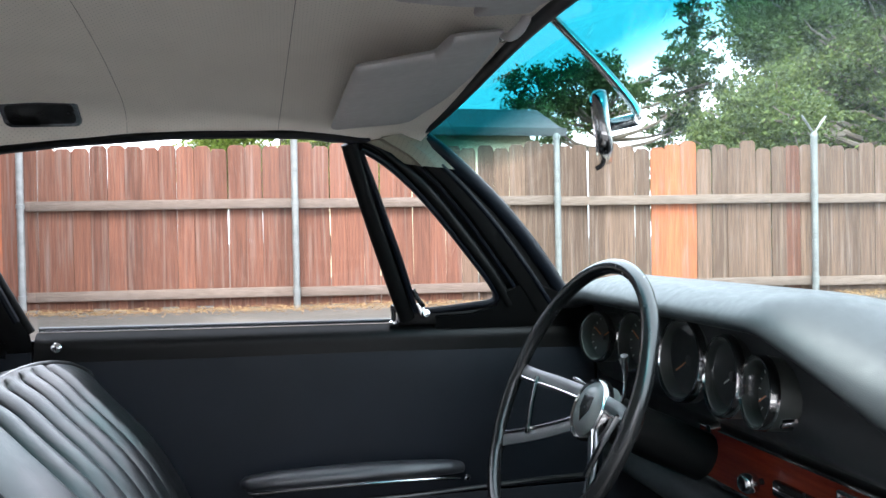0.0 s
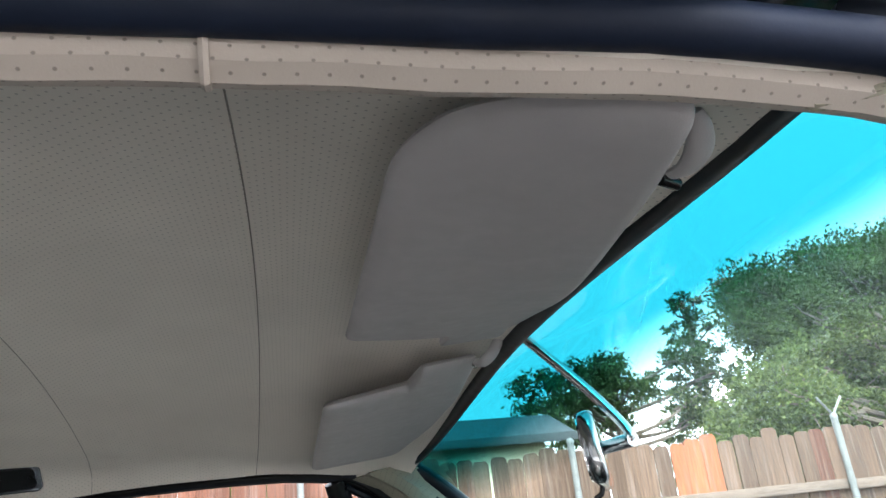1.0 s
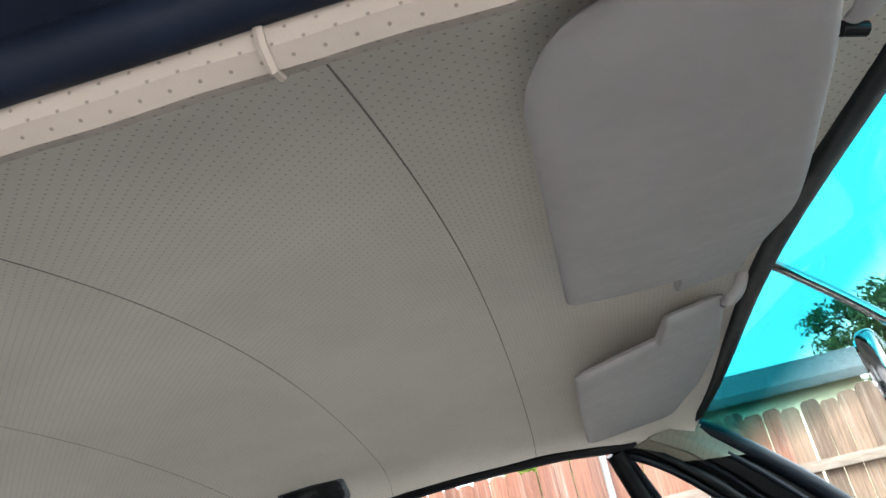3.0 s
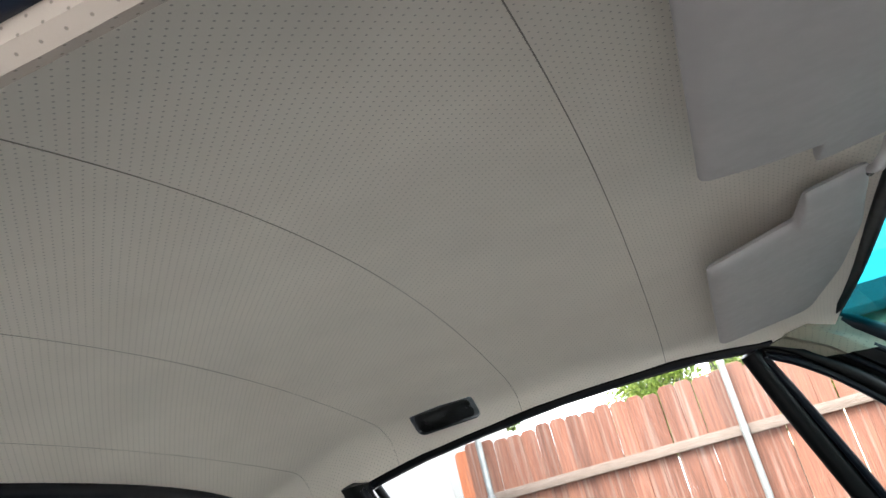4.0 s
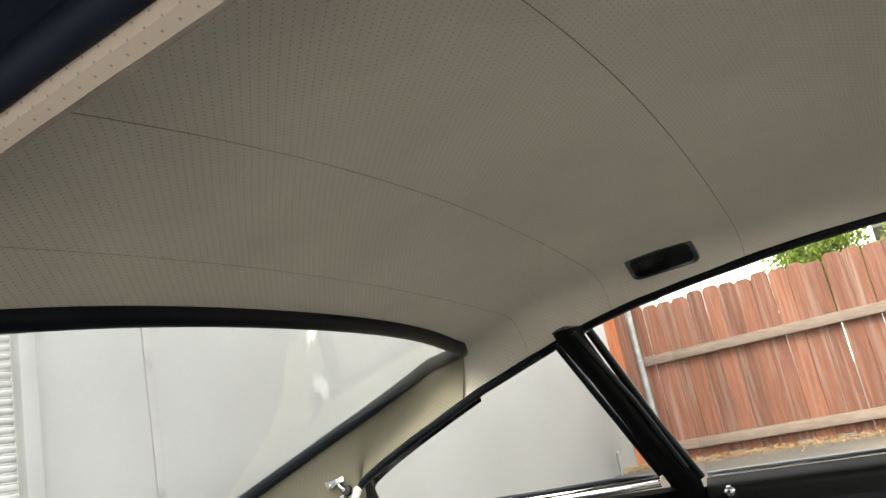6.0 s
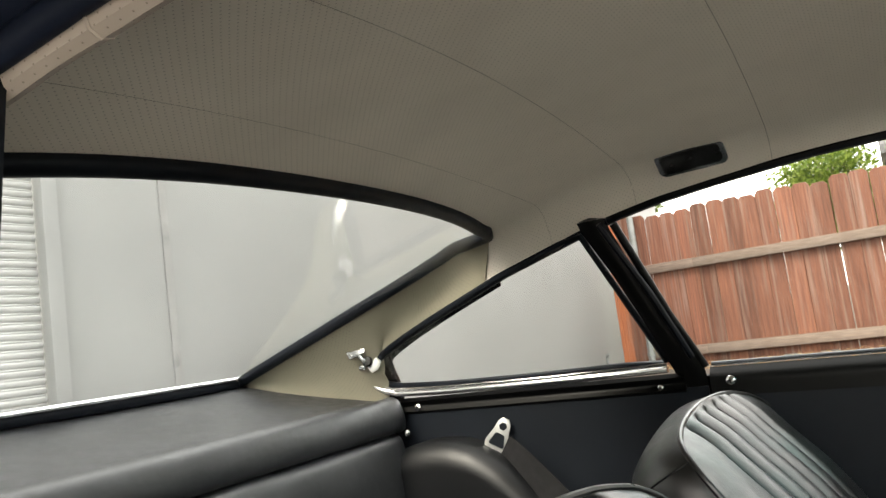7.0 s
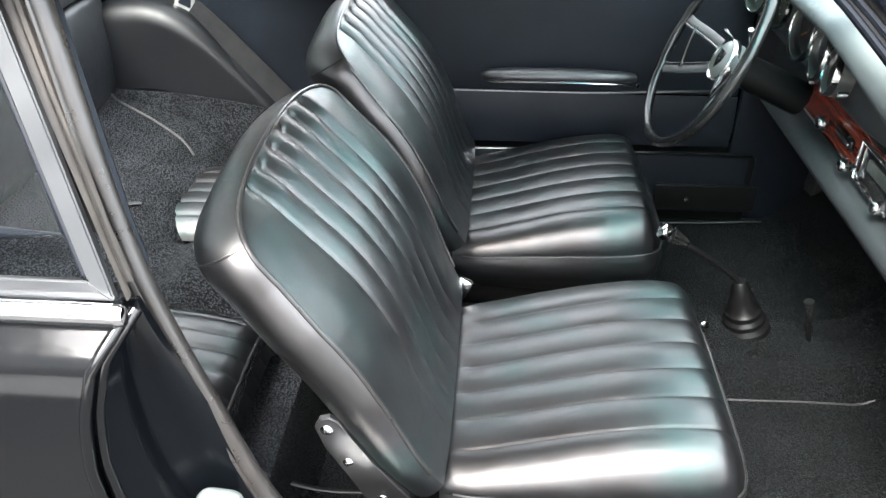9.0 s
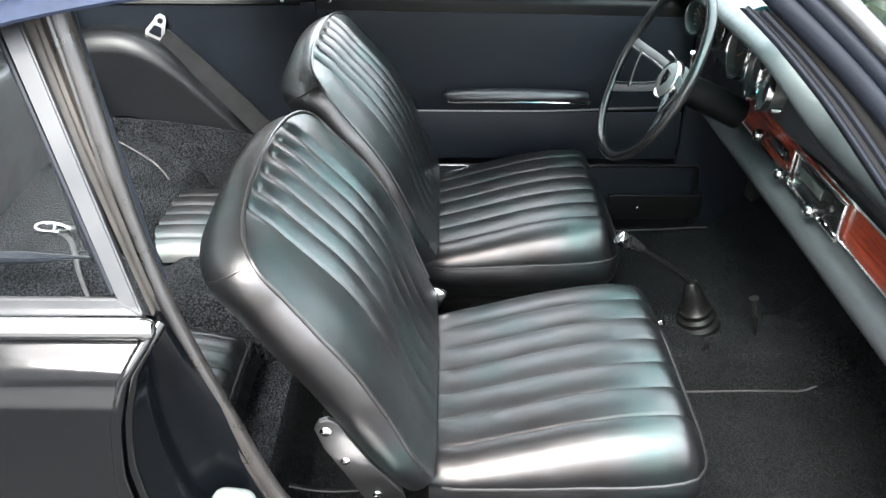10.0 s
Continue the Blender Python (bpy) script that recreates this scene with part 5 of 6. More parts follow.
GA = [(0.706, 0.541, 0.843, 0.0445, -14), (0.726, 0.434, 0.846, 0.050, -4), (0.735, 0.295, 0.836, 0.062, 0), (0.733, 0.180, 0.831, 0.055, 8), (0.724, 0.087, 0.827, 0.045, 10)]
for n, (gx, gy, gz, gr, toe) in enumerate(GA):
    m = facing((gx, gy, gz), (-math.cos(radians(toe)), math.sin(radians(toe)), 0.10))
    g = part("gauge", lathe([(gr * 1.0, -0.03), (gr * 1.02, 0.004), (gr * 0.98, 0.010), (gr * 0.90, 0.008), (gr * 0.86, -0.002), (gr * 0.86, -0.012), (0, -0.012)], 40, m), DIAL, dash, "round black gauge in a chrome bezel")
    part("bezel", lathe([(gr * 0.92, 0.007), (gr * 0.95, 0.0115), (gr * 1.0, 0.0115), (gr * 1.03, 0.006), (gr * 1.03, 0.0)], 40, m), DARK_CHROME, g)
    ticks = bmesh.new()
    cnt = 21 if n in (2, 3) else 13
    for k in range(cnt):
        a = radians(lerp(-135, 135, k / (cnt - 1)))
        ln = 0.11 if k % 2 == 0 else 0.06
        t = box((0, 0, 0), (gr * 0.03, gr * ln, 0.0008))
        t.transform(m @ Matrix.Rotation(-a, 4, "Z") @ Matrix.Translation((0, gr * (0.78 - ln / 2), -0.0112)))
        tmp = bpy.data.meshes.new("tmp")
        t.to_mesh(tmp)
        ticks.from_mesh(tmp)
        bpy.data.meshes.remove(tmp)
        t.free()
    part("scale", ticks, DIAL_INK, g, "white scale marks")
    for ang in ((-120,) if n not in (0, 1) else (-60, 60)):
        nb = box((0, gr * 0.30, 0), (gr * 0.035, gr * 0.72, 0.001))
        nb.transform(m @ Matrix.Rotation(radians(-ang), 4, "Z") @ Matrix.Translation((0, 0, -0.008)))
        part("needle", nb, DIAL_INK if n == 3 else NEEDLE, g)
    part("hub", lathe([(0, 0.006), (gr * 0.12, 0.005), (gr * 0.14, 0), (0, 0)], 16, m @ Matrix.Translation((0, 0, -0.011))), ALU, g)
    part("lens", lathe([(gr * 0.90, 0.0035), (gr * 0.5, 0.006), (0, 0.007)], 32, m), GLASS, g)
# trip knob below the gauges
part("trip_knob", lathe([(0, 0.02), (0.007, 0.018), (0.008, 0.0), (0, 0)], 12, facing((0.74, 0.05, 0.80), (-1, 0.1, -0.1))), CHROME, dash)
part("small_switch", lathe([(0, 0.018), (0.006, 0.016), (0.007, 0), (0, 0)], 12, facing((0.765, 0.255, 0.745), (-1, 0, -0.2))), CHROME, dash)


def knob(name, y, z, r, parent, label="", x=0.797):
    m = facing((x, y, z), (-1, 0, 0))
    k = part(name, lathe([(0.35 * r, -0.002), (0.35 * r, 0.012), (0.9 * r, 0.014), (r, 0.018), (r, 0.028), (0.85 * r, 0.032), (0.55 * r, 0.030), (0, 0.030)], 24, m), PLASTIC, parent, label)
    part("ring", lathe([(1.02 * r, 0.013), (1.10 * r, 0.016), (1.10 * r, 0.026), (1.0 * r, 0.030), (0.8 * r, 0.033), (0.78 * r, 0.031)], 24, m), DARK_CHROME, k)
    return k


knob("dash_knob", 0.198, 0.678, 0.013, dash, "chrome-ringed black dash knob")
ash = part("ashtray", box((0.795, 0.125, 0.680), (0.012, 0.085, 0.022), 0.004), PLASTIC, dash, "narrow dark ashtray pull")
part("grip", box((0.789, 0.125, 0.680), (0.006, 0.07, 0.006), 0.002), CHROME, ash)

radio = thing("car_radio", "chrome-framed car radio with two knobs in the wood strip", "radio")
part("face", box((0.796, -0.078, 0.678), (0.012, 0.215, 0.062), 0.004), PLASTIC, radio, "black radio face")
fr = bmesh.new()
for c, s in (((0.790, -0.078, 0.716), (0.010, 0.232, 0.005)), ((0.790, -0.078, 0.641), (0.010, 0.232, 0.005)), ((0.790, 0.036, 0.678), (0.010, 0.005, 0.080)), ((0.790, -0.192, 0.678), (0.010, 0.005, 0.080))):
    box(c, s, 0.002, bm=fr)
part("frame", fr, CHROME, radio, "bright chrome frame")
knob("tuning_knob", 0.036, 0.664, 0.0115, radio, "", 0.789)
knob("volume_knob", -0.120, 0.664, 0.0115, radio, "", 0.789)
part("dial_window", box((0.788, -0.055, 0.688), (0.004, 0.10, 0.022), 0.002), DIAL, radio)
for k in range(5):
    part("push_key", box((0.784, 0.005 - 0.028 * k - 0.004, 0.651), (0.012, 0.020, 0.008), 0.002), DARK_CHROME, radio)

# lower dash, column and stalks
steer = thing("steering_wheel", "thin-rimmed black steering wheel with chrome spoke frames", "steering wheel")
WC = Vector((0.538, 0.281, 0.794))
TILT, WYAW = radians(24.8), radians(1.1)
wn_ = Vector((-math.cos(TILT) * math.cos(WYAW), -math.cos(TILT) * math.sin(WYAW), math.sin(TILT)))
WM = facing(WC, wn_)
R0 = 0.2035
part("rim", tube([WM @ Vector((R0 * math.cos(a), R0 * math.sin(a), 0)) for a in np.linspace(0, 2 * math.pi, 72, endpoint=False)], 0.0112, 16, True), PLASTIC, steer, "glossy black plastic rim")
HUB = 0.040
for s in (-1, 1):
    for pts in ([(s * 0.040, 0.016, -HUB - 0.006), (s * 0.10, 0.014, -HUB + 0.006), (s * 0.155, 0.010, -0.016), (s * 0.197, 0.008, -0.003)],
                [(s * 0.036, -0.030, -HUB - 0.006), (s * 0.085, -0.058, -HUB + 0.006), (s * 0.130, -0.084, -0.018), (s * 0.170, -0.105, -0.003)]):
        spoke = part("spoke", tube([WM @ Vector(p) for p in spline(pts, 4)], lambda t: 0.0125 + 0.002 * smooth(0.8, 1, t), 10, flat=0.3, ref=wn_), SPOKE_METAL, steer, "satin metal spoke with bright edges")
        up = 1 if pts[0][1] > 0 else -1
        part("bright_edge", tube([WM @ (p + Vector((0, -up * 0.008, 0.004))) for p in spline(pts, 4)], 0.0018, 6), DARK_CHROME, spoke)
        ang = math.atan2(pts[-1][1], abs(pts[-1][0]))
        part("rim_cap", tube([WM @ Vector((s * (R0 - 0.002) * math.cos(a), (R0 - 0.002) * math.sin(a), -0.001)) for a in np.linspace(ang - 0.07, ang + 0.07, 6)], 0.0124, 12), PLASTIC, spoke)
    bar = tube(spline([WM @ Vector((s * 0.147, 0.010, -0.012)), WM @ Vector((s * 0.130, -0.034, -0.013)), WM @ Vector((s * 0.112, -0.076, -0.018))], 5), 0.0055, 8, flat=0.7, ref=wn_)
    part("horn_bar", bar, DARK_CHROME, steer, "chrome horn bar joining the spokes")
HM = WM @ Matrix.Translation((0, 0, -HUB))
part("horn_pad", lathe([(0, 0.004), (0.02, 0.0035), (0.036, 0.001), (0.041, -0.004), (0.041, -0.03), (0, -0.03)], 40, HM), GREY_PAD, steer, "round grey horn button")
part("pad_ring", lathe([(0.040, -0.002), (0.044, 0.001), (0.047, -0.004), (0.047, -0.014), (0.043, -0.014)], 40, HM), DARK_CHROME, steer)
part("crest", plate([(-0.015, 0.018), (0.015, 0.018), (0.015, -0.002), (0.0, -0.021), (-0.015, -0.002)], 0.0016, HM @ Matrix.Translation((0, 0, 0.003)), 0.0006), PLASTIC, steer, "plain dark shield emblem")
column = thing("steering_column", "black steering column with chrome stalks", "steering column")
part("shroud", tube([WC - wn_ * 0.062, WC - wn_ * 0.09, WC - wn_ * 0.15, WC - wn_ * 0.24], lambda t: 0.030 + 0.006 * min(1, t * 2), 24), FRAME_BLACK, column)
for line in ([(0.610, 0.262, 0.775), (0.612, 0.235, 0.810), (0.600, 0.211, 0.861)], [(0.625, 0.315, 0.770), (0.622, 0.39, 0.785), (0.615, 0.43, 0.790)]):
    part("stalk", tube(spline(line, 5), lambda t: 0.0030 + 0.0022 * smooth(0.7, 0.85, t), 10), DARK_CHROME, column, "slender chrome column stalk")
ign = Vector((0.700, 0.300, 0.700))
part("ignition_lock", lathe([(0, 0.012), (0.008, 0.011), (0.010, 0.0), (0.014, -0.02), (0, -0.02)], 20, facing(ign, (-0.8, -0.4, -0.3))), DARK_CHROME, column)

# ---- levers on the tunnel ----
gear = thing("gear_lever", "long bent gear lever with ribbed rubber boot and round knob", "gear lever")
part("boot", lathe([(0.052, 0.0), (0.050, 0.012), (0.040, 0.018), (0.044, 0.026), (0.043, 0.032), (0.035, 0.038), (0.038, 0.046), (0.037, 0.052), (0.030, 0.058), (0.024, 0.085), (0.015, 0.125), (0.012, 0.128), (0, 0.128)], 28, axes(Vector((0.668, 0.04, 0.268)), Vector((0.96, 0, 0.28)), Vector((0, 1, 0)), Vector((-0.28, 0, 0.96)))), FRAME_BLACK, gear, "ribbed black rubber boot")
part("rod", tube(spline([(0.634, 0.04, 0.385), (0.60, 0.041, 0.415), (0.53, 0.043, 0.462), (0.495, 0.044, 0.482)], 6), 0.006, 10), FRAME_BLACK, gear)
part("grip", tube([(0.512, 0.044, 0.474), (0.497, 0.044, 0.483), (0.478, 0.045, 0.493)], lambda t: 0.010 + 0.008 * t, 14), PLASTIC, gear)
part("knob", lathe([(0, -0.012), (0.014, -0.010), (0.0185, 0.0), (0.016, 0.010), (0.008, 0.0145), (0, 0.015)], 24, facing((0.466, 0.046, 0.499), (-0.8, 0, 0.55))), CHROME, gear, "bright gear knob top")
hand = thing("heater_lever", "small black lever on the tunnel", "lever")
part("arm", tube(spline([(0.79, 0.0, 0.262), (0.783, 0.0, 0.30), (0.776, 0.0, 0.330)], 4), 0.005, 8), FRAME_BLACK, hand)
part("grip", tube(spline([(0.777, 0.0, 0.325), (0.772, 0.0, 0.35), (0.764, 0.0, 0.375)], 4), lambda t: 0.007 + 0.004 * t, 10), PLASTIC, hand)
choke = thing("pull_knob", "small chrome pull knob on the tunnel", "knob")
part("stem", tube([(0.50, -0.05, 0.335), (0.545, -0.05, 0.339)], 0.0045, 8), PLASTIC, choke)
part("knob", lathe([(0, 0.016), (0.009, 0.013), (0.011, 0.006), (0.008, 0), (0, 0)], 16, facing((0.545, -0.05, 0.339), (1, 0, 0))), CHROME, choke)
part("mount", box((0.49, -0.05, 0.305), (0.04, 0.03, 0.08), 0.006), FRAME_BLACK, choke)
part("nut", lathe([(0.012, 0), (0.012, 0.012), (0.008, 0.018), (0, 0.018)], 6, Matrix.Translation((0.66, -0.055, 0.262))), FRAME_BLACK, choke)


# ---- headlining fittings ----
VISORS = {1: [(0.236, 0.113, 0.008), (0.325, 0.100, 0.008), (0.331, 0.028, 0.006), (0.388, 0.032, 0.010), (0.402, 0.20, 0.03), (0.393, 0.36, 0.05), (0.357, 0.487, 0.02), (0.231, 0.470, 0.014)],
          -1: [(0.245, 0.107, 0.008), (0.337, 0.062, 0.004), (0.339, 0.016, 0.008), (0.402, 0.004, 0.010), (0.398, 0.205, 0.05), (0.353, 0.440, 0.02), (0.336, 0.512, 0.014), (0.262, 0.476, 0.03), (0.2435, 0.425, 0.02)]}


def visor_z(sgn, x, y):
    """The underside of a visor: the passenger's droops at its outer front corner."""
    inner = 1.224 + 0.15 * (x - 0.235)
    t = min(1.1, max(0.0, (y - 0.05) / 0.41))
    if sgn > 0:
        return inner - 0.018 * (y / 0.46) ** 2
    return lerp(inner, 1.207 - 0.2 * (x - 0.25), t)


def visor(sgn, label):
    """A soft pad between two skins that meet in a rolled edge."""
    t = thing("sun_visor", label, "sun visor", "sun visors")
    line = soft_outline(VISORS[sgn])
    dense = []
    for (ax, ay), (bx, by) in zip(line, line[1:] + line[:1]):
        n = max(1, int(math.hypot(bx - ax, by - ay) / 0.012))
        dense += [(lerp(ax, bx, k / n), lerp(ay, by, k / n)) for k in range(n)]
    cx, cy = 0.345, 0.28
    rings = (0.0, 0.3, 0.6, 0.8, 0.9, 0.94, 0.97, 0.99, 1.0)
    steps = [(q, -1) for q in rings] + [(q, 1) for q in rings[-2::-1]]

    def skin(u, v):
        q, side = steps[int(round(v * (len(steps) - 1)))]
        ex, ey = dense[int(round(u * len(dense))) % len(dense)]
        x, y = lerp(cx, ex, q), lerp(cy, ey, q)
        edge = max(0.0, (q - 0.86) / 0.14)
        half = 0.008 * math.sqrt(max(0.0, 1 - edge ** 2))
        sag = 0.0015 * noise.noise((x * 14, y * 9, sgn * 3))
        return Vector((x, sgn * y, visor_z(sgn, x, y) + (-0.005 if sgn > 0 else 0.004) + side * half + sag))
    bm = surf(skin, len(dense), len(steps), wrap_u=True)
    bmesh.ops.remove_doubles(bm, verts=bm.verts[:], dist=1e-5)
    part("pad", bm, VISOR, t, "padded grey-beige ribbed vinyl visor")
    if sgn > 0:
        c = Vector((0.390, sgn * 0.018, 1.238))
        part("clip", tube(spline([c + Vector((0.022, 0, 0.024)), c + Vector((0.010, 0, 0.004)), c + Vector((0.0, sgn * 0.004, -0.004)), c + Vector((-0.004, sgn * 0.016, -0.001))], 5), lambda q: 0.0045 + 0.0015 * math.sin(math.pi * q), 12, flat=0.7, ref=(0, 1, 0)), VISOR, t, "beige plastic visor clip")
        part("clip_socket", tube([c + Vector((-0.003, sgn * 0.010, -0.0045)), c + Vector((-0.005, sgn * 0.020, -0.0035))], 0.0030, 10), PLASTIC, t)
        return t
    arm_pts = spline([(0.344, sgn * 0.492, 1.194), (0.350, sgn * 0.484, 1.191), (0.355, sgn * 0.472, 1.189), (0.357, sgn * 0.459, 1.189), (0.354, sgn * 0.451, 1.190)], 5)
    part("pivot", tube(arm_pts, lambda q: 0.002 + 0.0038 * math.sin(math.pi * min(1, 0.1 + q * 0.75)), 14, flat=0.5, ref=(0, 0, 1)), VISOR, t, "beige plastic pivot bracket")
    part("pivot_slot", tube([(0.350, sgn * 0.449, 1.189), (0.359, sgn * 0.446, 1.188)], 0.0028, 10), PLASTIC, t)
    return t


visor(1, "grey-beige padded sun visor folded against the headliner")
visor(-1, "grey-beige padded sun visor over the passenger side")

mirror = thing("rear_view_mirror", "chrome rear-view mirror on a slender curved arm", "mirror")
stem = spline([(0.425, 0.016, 1.262), (0.447, 0.004, 1.234), (0.476, -0.018, 1.192), (0.494, -0.038, 1.158), (0.498, -0.047, 1.143), (0.495, -0.045, 1.137)], 6)
part("arm", tube(stem, 0.0048, 12), DARK_CHROME, mirror)
part("foot", lathe([(0.016, 0), (0.015, 0.006), (0.007, 0.012), (0, 0.012)], 18, facing((0.425, 0.016, 1.266), (0.3, 0, -1), (1, 0, 0))), CHROME, mirror)
part("joint", tube([(0.499, -0.050, 1.138), (0.493, -0.022, 1.138), (0.489, 0.005, 1.139)], 0.0065, 12), DARK_CHROME, mirror)
mdir = Vector((-0.90, 0.40, -0.10)).normalized()
mm = facing((0.489, 0.022, 1.137), mdir)
part("housing", plate(rounded(0.155, 0.066, 0.024, 6), 0.016, mm @ Matrix.Translation((0, 0, -0.010)), 0.006, 3), DARK_CHROME, mirror, "oval chrome mirror housing")
part("mirror_glass", plate(rounded(0.143, 0.055, 0.02, 6), 0.002, mm @ Matrix.Translation((0, 0, 0.0055))), MIRROR, mirror)
part("dip_tab", tube([mm @ Vector((0.0, -0.030, 0.0)), mm @ Vector((0.0, -0.038, 0.003)), mm @ Vector((0.0, -0.041, 0.010))], 0.0028, 8), PLASTIC, mirror)

lamp = thing("courtesy_lamp", "small black-lensed courtesy lamp in a chrome bezel", "lamp")
lx = -0.196
along = liner(lx + 0.05, 0.88) - liner(lx - 0.05, 0.88)
lz = Vector((0, -0.72, -0.69)).normalized()
lxa = along.normalized()
lya = lz.cross(lxa).normalized()
lm = axes(liner(lx, 0.885) + lz * 0.002, lxa, lya, lz)
part("bezel", plate(rounded(0.112, 0.050, 0.013, 5), 0.008, lm @ Matrix.Translation((0, 0, -0.004)), 0.003, 2), CHROME, lamp)
part("lens", plate(rounded(0.096, 0.036, 0.010, 5), 0.004, lm @ Matrix.Translation((0, 0, 0.002)), 0.001, 2), PLASTIC, lamp, "dark glossy lens")

# ---- outside ----
def ground_z(x, y):
    up = smooth(0.5, 6.4, y) * 0.43
    return up + 0.012 * noise.noise((x * 0.7, y * 0.7, 0)) * smooth(1.0, 1.6, y)


def asphalt_mat():
    m, nt, b = material("sandy_asphalt")
    v = coords(nt)
    n1 = noise_tex(nt, v, 0.9, 6)
    n2 = noise_tex(nt, v, 60, 4)
    col = ramp(nt, n1, [(0.3, (0.046, 0.040, 0.032)), (0.55, (0.068, 0.058, 0.046)), (0.75, (0.105, 0.089, 0.069))])
    col = mixed(nt, ramp(nt, n2, [(0.4, grey(0)), (0.7, grey(0.4))]), col, (0.055, 0.051, 0.046))
    link(nt, col, b.inputs["Base Color"])
    b.inputs["Roughness"].default_value = 0.92
    bump(nt, b, n2, 0.4, 0.01)
    return m


def ground_sheet():
    bm = bmesh.new()
    xs = sorted(set([-400, -120, -40, -15] + [round(-8 + 0.4 * k, 2) for k in range(60)] + [20, 40, 120, 400]))
    ys = sorted(set([-400, -120, -40, -12, -6] + [round(-3 + 0.4 * k, 2) for k in range(32)] + [12, 20, 60, 150, 400]))
    grid = [[bm.verts.new((x, y, ground_z(x, y))) for y in ys] for x in xs]
    for i in range(len(xs) - 1):
        for j in range(len(ys) - 1):
            bm.faces.new((grid[i][j], grid[i + 1][j], grid[i + 1][j + 1], grid[i][j + 1]))
    return bm


tagged(part("ground", ground_sheet(), asphalt_mat()), "worn sandy asphalt yard sloping up to the fence", "ground", kind="structure")


# unseen asphalt under the car and concrete beyond, added to shape bounced light
def lane_mat(name, col):
    m, nt, b = material(name)
    v = coords(nt)
    n2 = noise_tex(nt, v, 90, 4)
    tone = ramp(nt, noise_tex(nt, v, 1.4, 6), [(0.3, tuple(c * 0.82 for c in col)), (0.7, tuple(c * 1.12 for c in col))])
    link(nt, mixed(nt, ramp(nt, n2, [(0.5, grey(0)), (0.75, grey(0.5))]), tone, tuple(c * 0.7 for c in col)), b.inputs["Base Color"])
    b.inputs["Roughness"].default_value = 0.9
    bump(nt, b, n2, 0.5, 0.006)
    return m


def lane(x0, x1, y0, y1):
    def fn(u, v):
        x, y = lerp(x0, x1, u), lerp(y0, y1, v)
        return Vector((x, y, ground_z(x, y) + 0.006))
    return surf(fn, 60, 24)


BOUNCE_CONCRETE = lane_mat("apron_bounce_concrete", (0.50, 0.49, 0.465))
tagged(part("pavement", lane(-2.3, 2.6, -2.5, 0.95), lane_mat("low_bounce_asphalt", (0.042, 0.041, 0.039))), "unseen dark asphalt lane added under the car to limit bounced light", "pavement", kind="structure")
tagged(part("pavement", lane(-2.3, 2.6, -5.5, -2.5), lane_mat("cabin_bounce_concrete", (0.45, 0.44, 0.415))), "unseen pale concrete strip added to bounce light into the cabin", "pavement", kind="structure")
tagged(part("pavement", lane(2.6, 16.0, -5.5, 2.6), BOUNCE_CONCRETE), "unseen pale concrete apron added ahead to bounce light through the windscreen", "pavement", kind="structure")


# grey building with a roller door
def wall_mat():
    m, nt, b = material("grey_painted_wall")
    v = coords(nt)
    col = ramp(nt, noise_tex(nt, v, 1.3, 6), [(0.3, (0.222, 0.221, 0.215)), (0.7, (0.262, 0.261, 0.255))])
    spots = ramp(nt, noise_tex(nt, v, 30, 3), [(0.70, grey(0)), (0.76, grey(0.3))])
    col = mixed(nt, spots, col, (0.31, 0.31, 0.31))
    link(nt, col, b.inputs["Base Color"])
    b.inputs["Roughness"].default_value = 0.6
    bump(nt, b, noise_tex(nt, v, 220, 4), 0.25, 0.003)
    return m


WALL = wall_mat()
SHUT = plain("shutter_enamel", (0.42, 0.42, 0.408), 0.45, vary=0.06, scale=3, bump_s=0.05)
GUIDE = plain("grey_guide", (0.25, 0.25, 0.245), 0.55, vary=0.1, scale=5, bump_s=0.05)
JOINT = plain("filled_joint", (0.24, 0.235, 0.228), 0.8, vary=0.25, scale=12, bump_s=0.5, bump_scale=60)
building = thing("building", "pale grey painted building with a roller shutter door", "building", kind="structure")
WX = -2.42
part("wall", box((WX - 0.1, 5.0, 2.0), (0.2, 8.3, 4.4), 0.004), WALL, building, "smooth grey painted wall")
part("wall", box((WX - 0.1, -4.55, 2.0), (0.2, 4.7, 4.4), 0.004), WALL, building)
part("wall", box((WX - 0.1, -0.65, 3.85), (0.2, 3.1, 0.7), 0.004), WALL, building)
part("joint_strip", box((WX + 0.003, 1.35, 2.0), (0.012, 0.036, 4.4), 0.004), JOINT, building, "filled vertical panel joint")
part("door_frame", box((WX + 0.01, 0.845, 1.9), (0.05, 0.06, 3.4), 0.006), GUIDE, building, "pale grey metal shutter guide")
slat_me = None
for k in range(112):
    if slat_me is None:
        prof = [(0.0, 0.0), (0.006, 0.003), (0.010, 0.010), (0.010, 0.017), (0.006, 0.022), (0.001, 0.0235), (0.004, 0.026), (0.0, 0.030)]
        bm = bmesh.new()
        rows = [[bm.verts.new((a, yy, h)) for a, h in prof] for yy in (-2.2, 0.82)]
        for i in range(len(prof) - 1):
            bm.faces.new((rows[0][i], rows[1][i], rows[1][i + 1], rows[0][i + 1]))
        ob = part("slat", thick(bm, 0.002), SHUT, building)
        slat_me = ob.data
    else:
        ob = new("slat", slat_me)
        ob.parent = building
    ob.location = (WX - 0.03, 0, 0.1 + 0.0305 * k)
pipe = thing("standpipe", "thin galvanised pipe with a tap against the wall", "pipe")
part("riser", tube([(-2.36, 6.25, 0.30), (-2.36, 6.25, 0.62)], 0.014, 10), GALV, pipe)
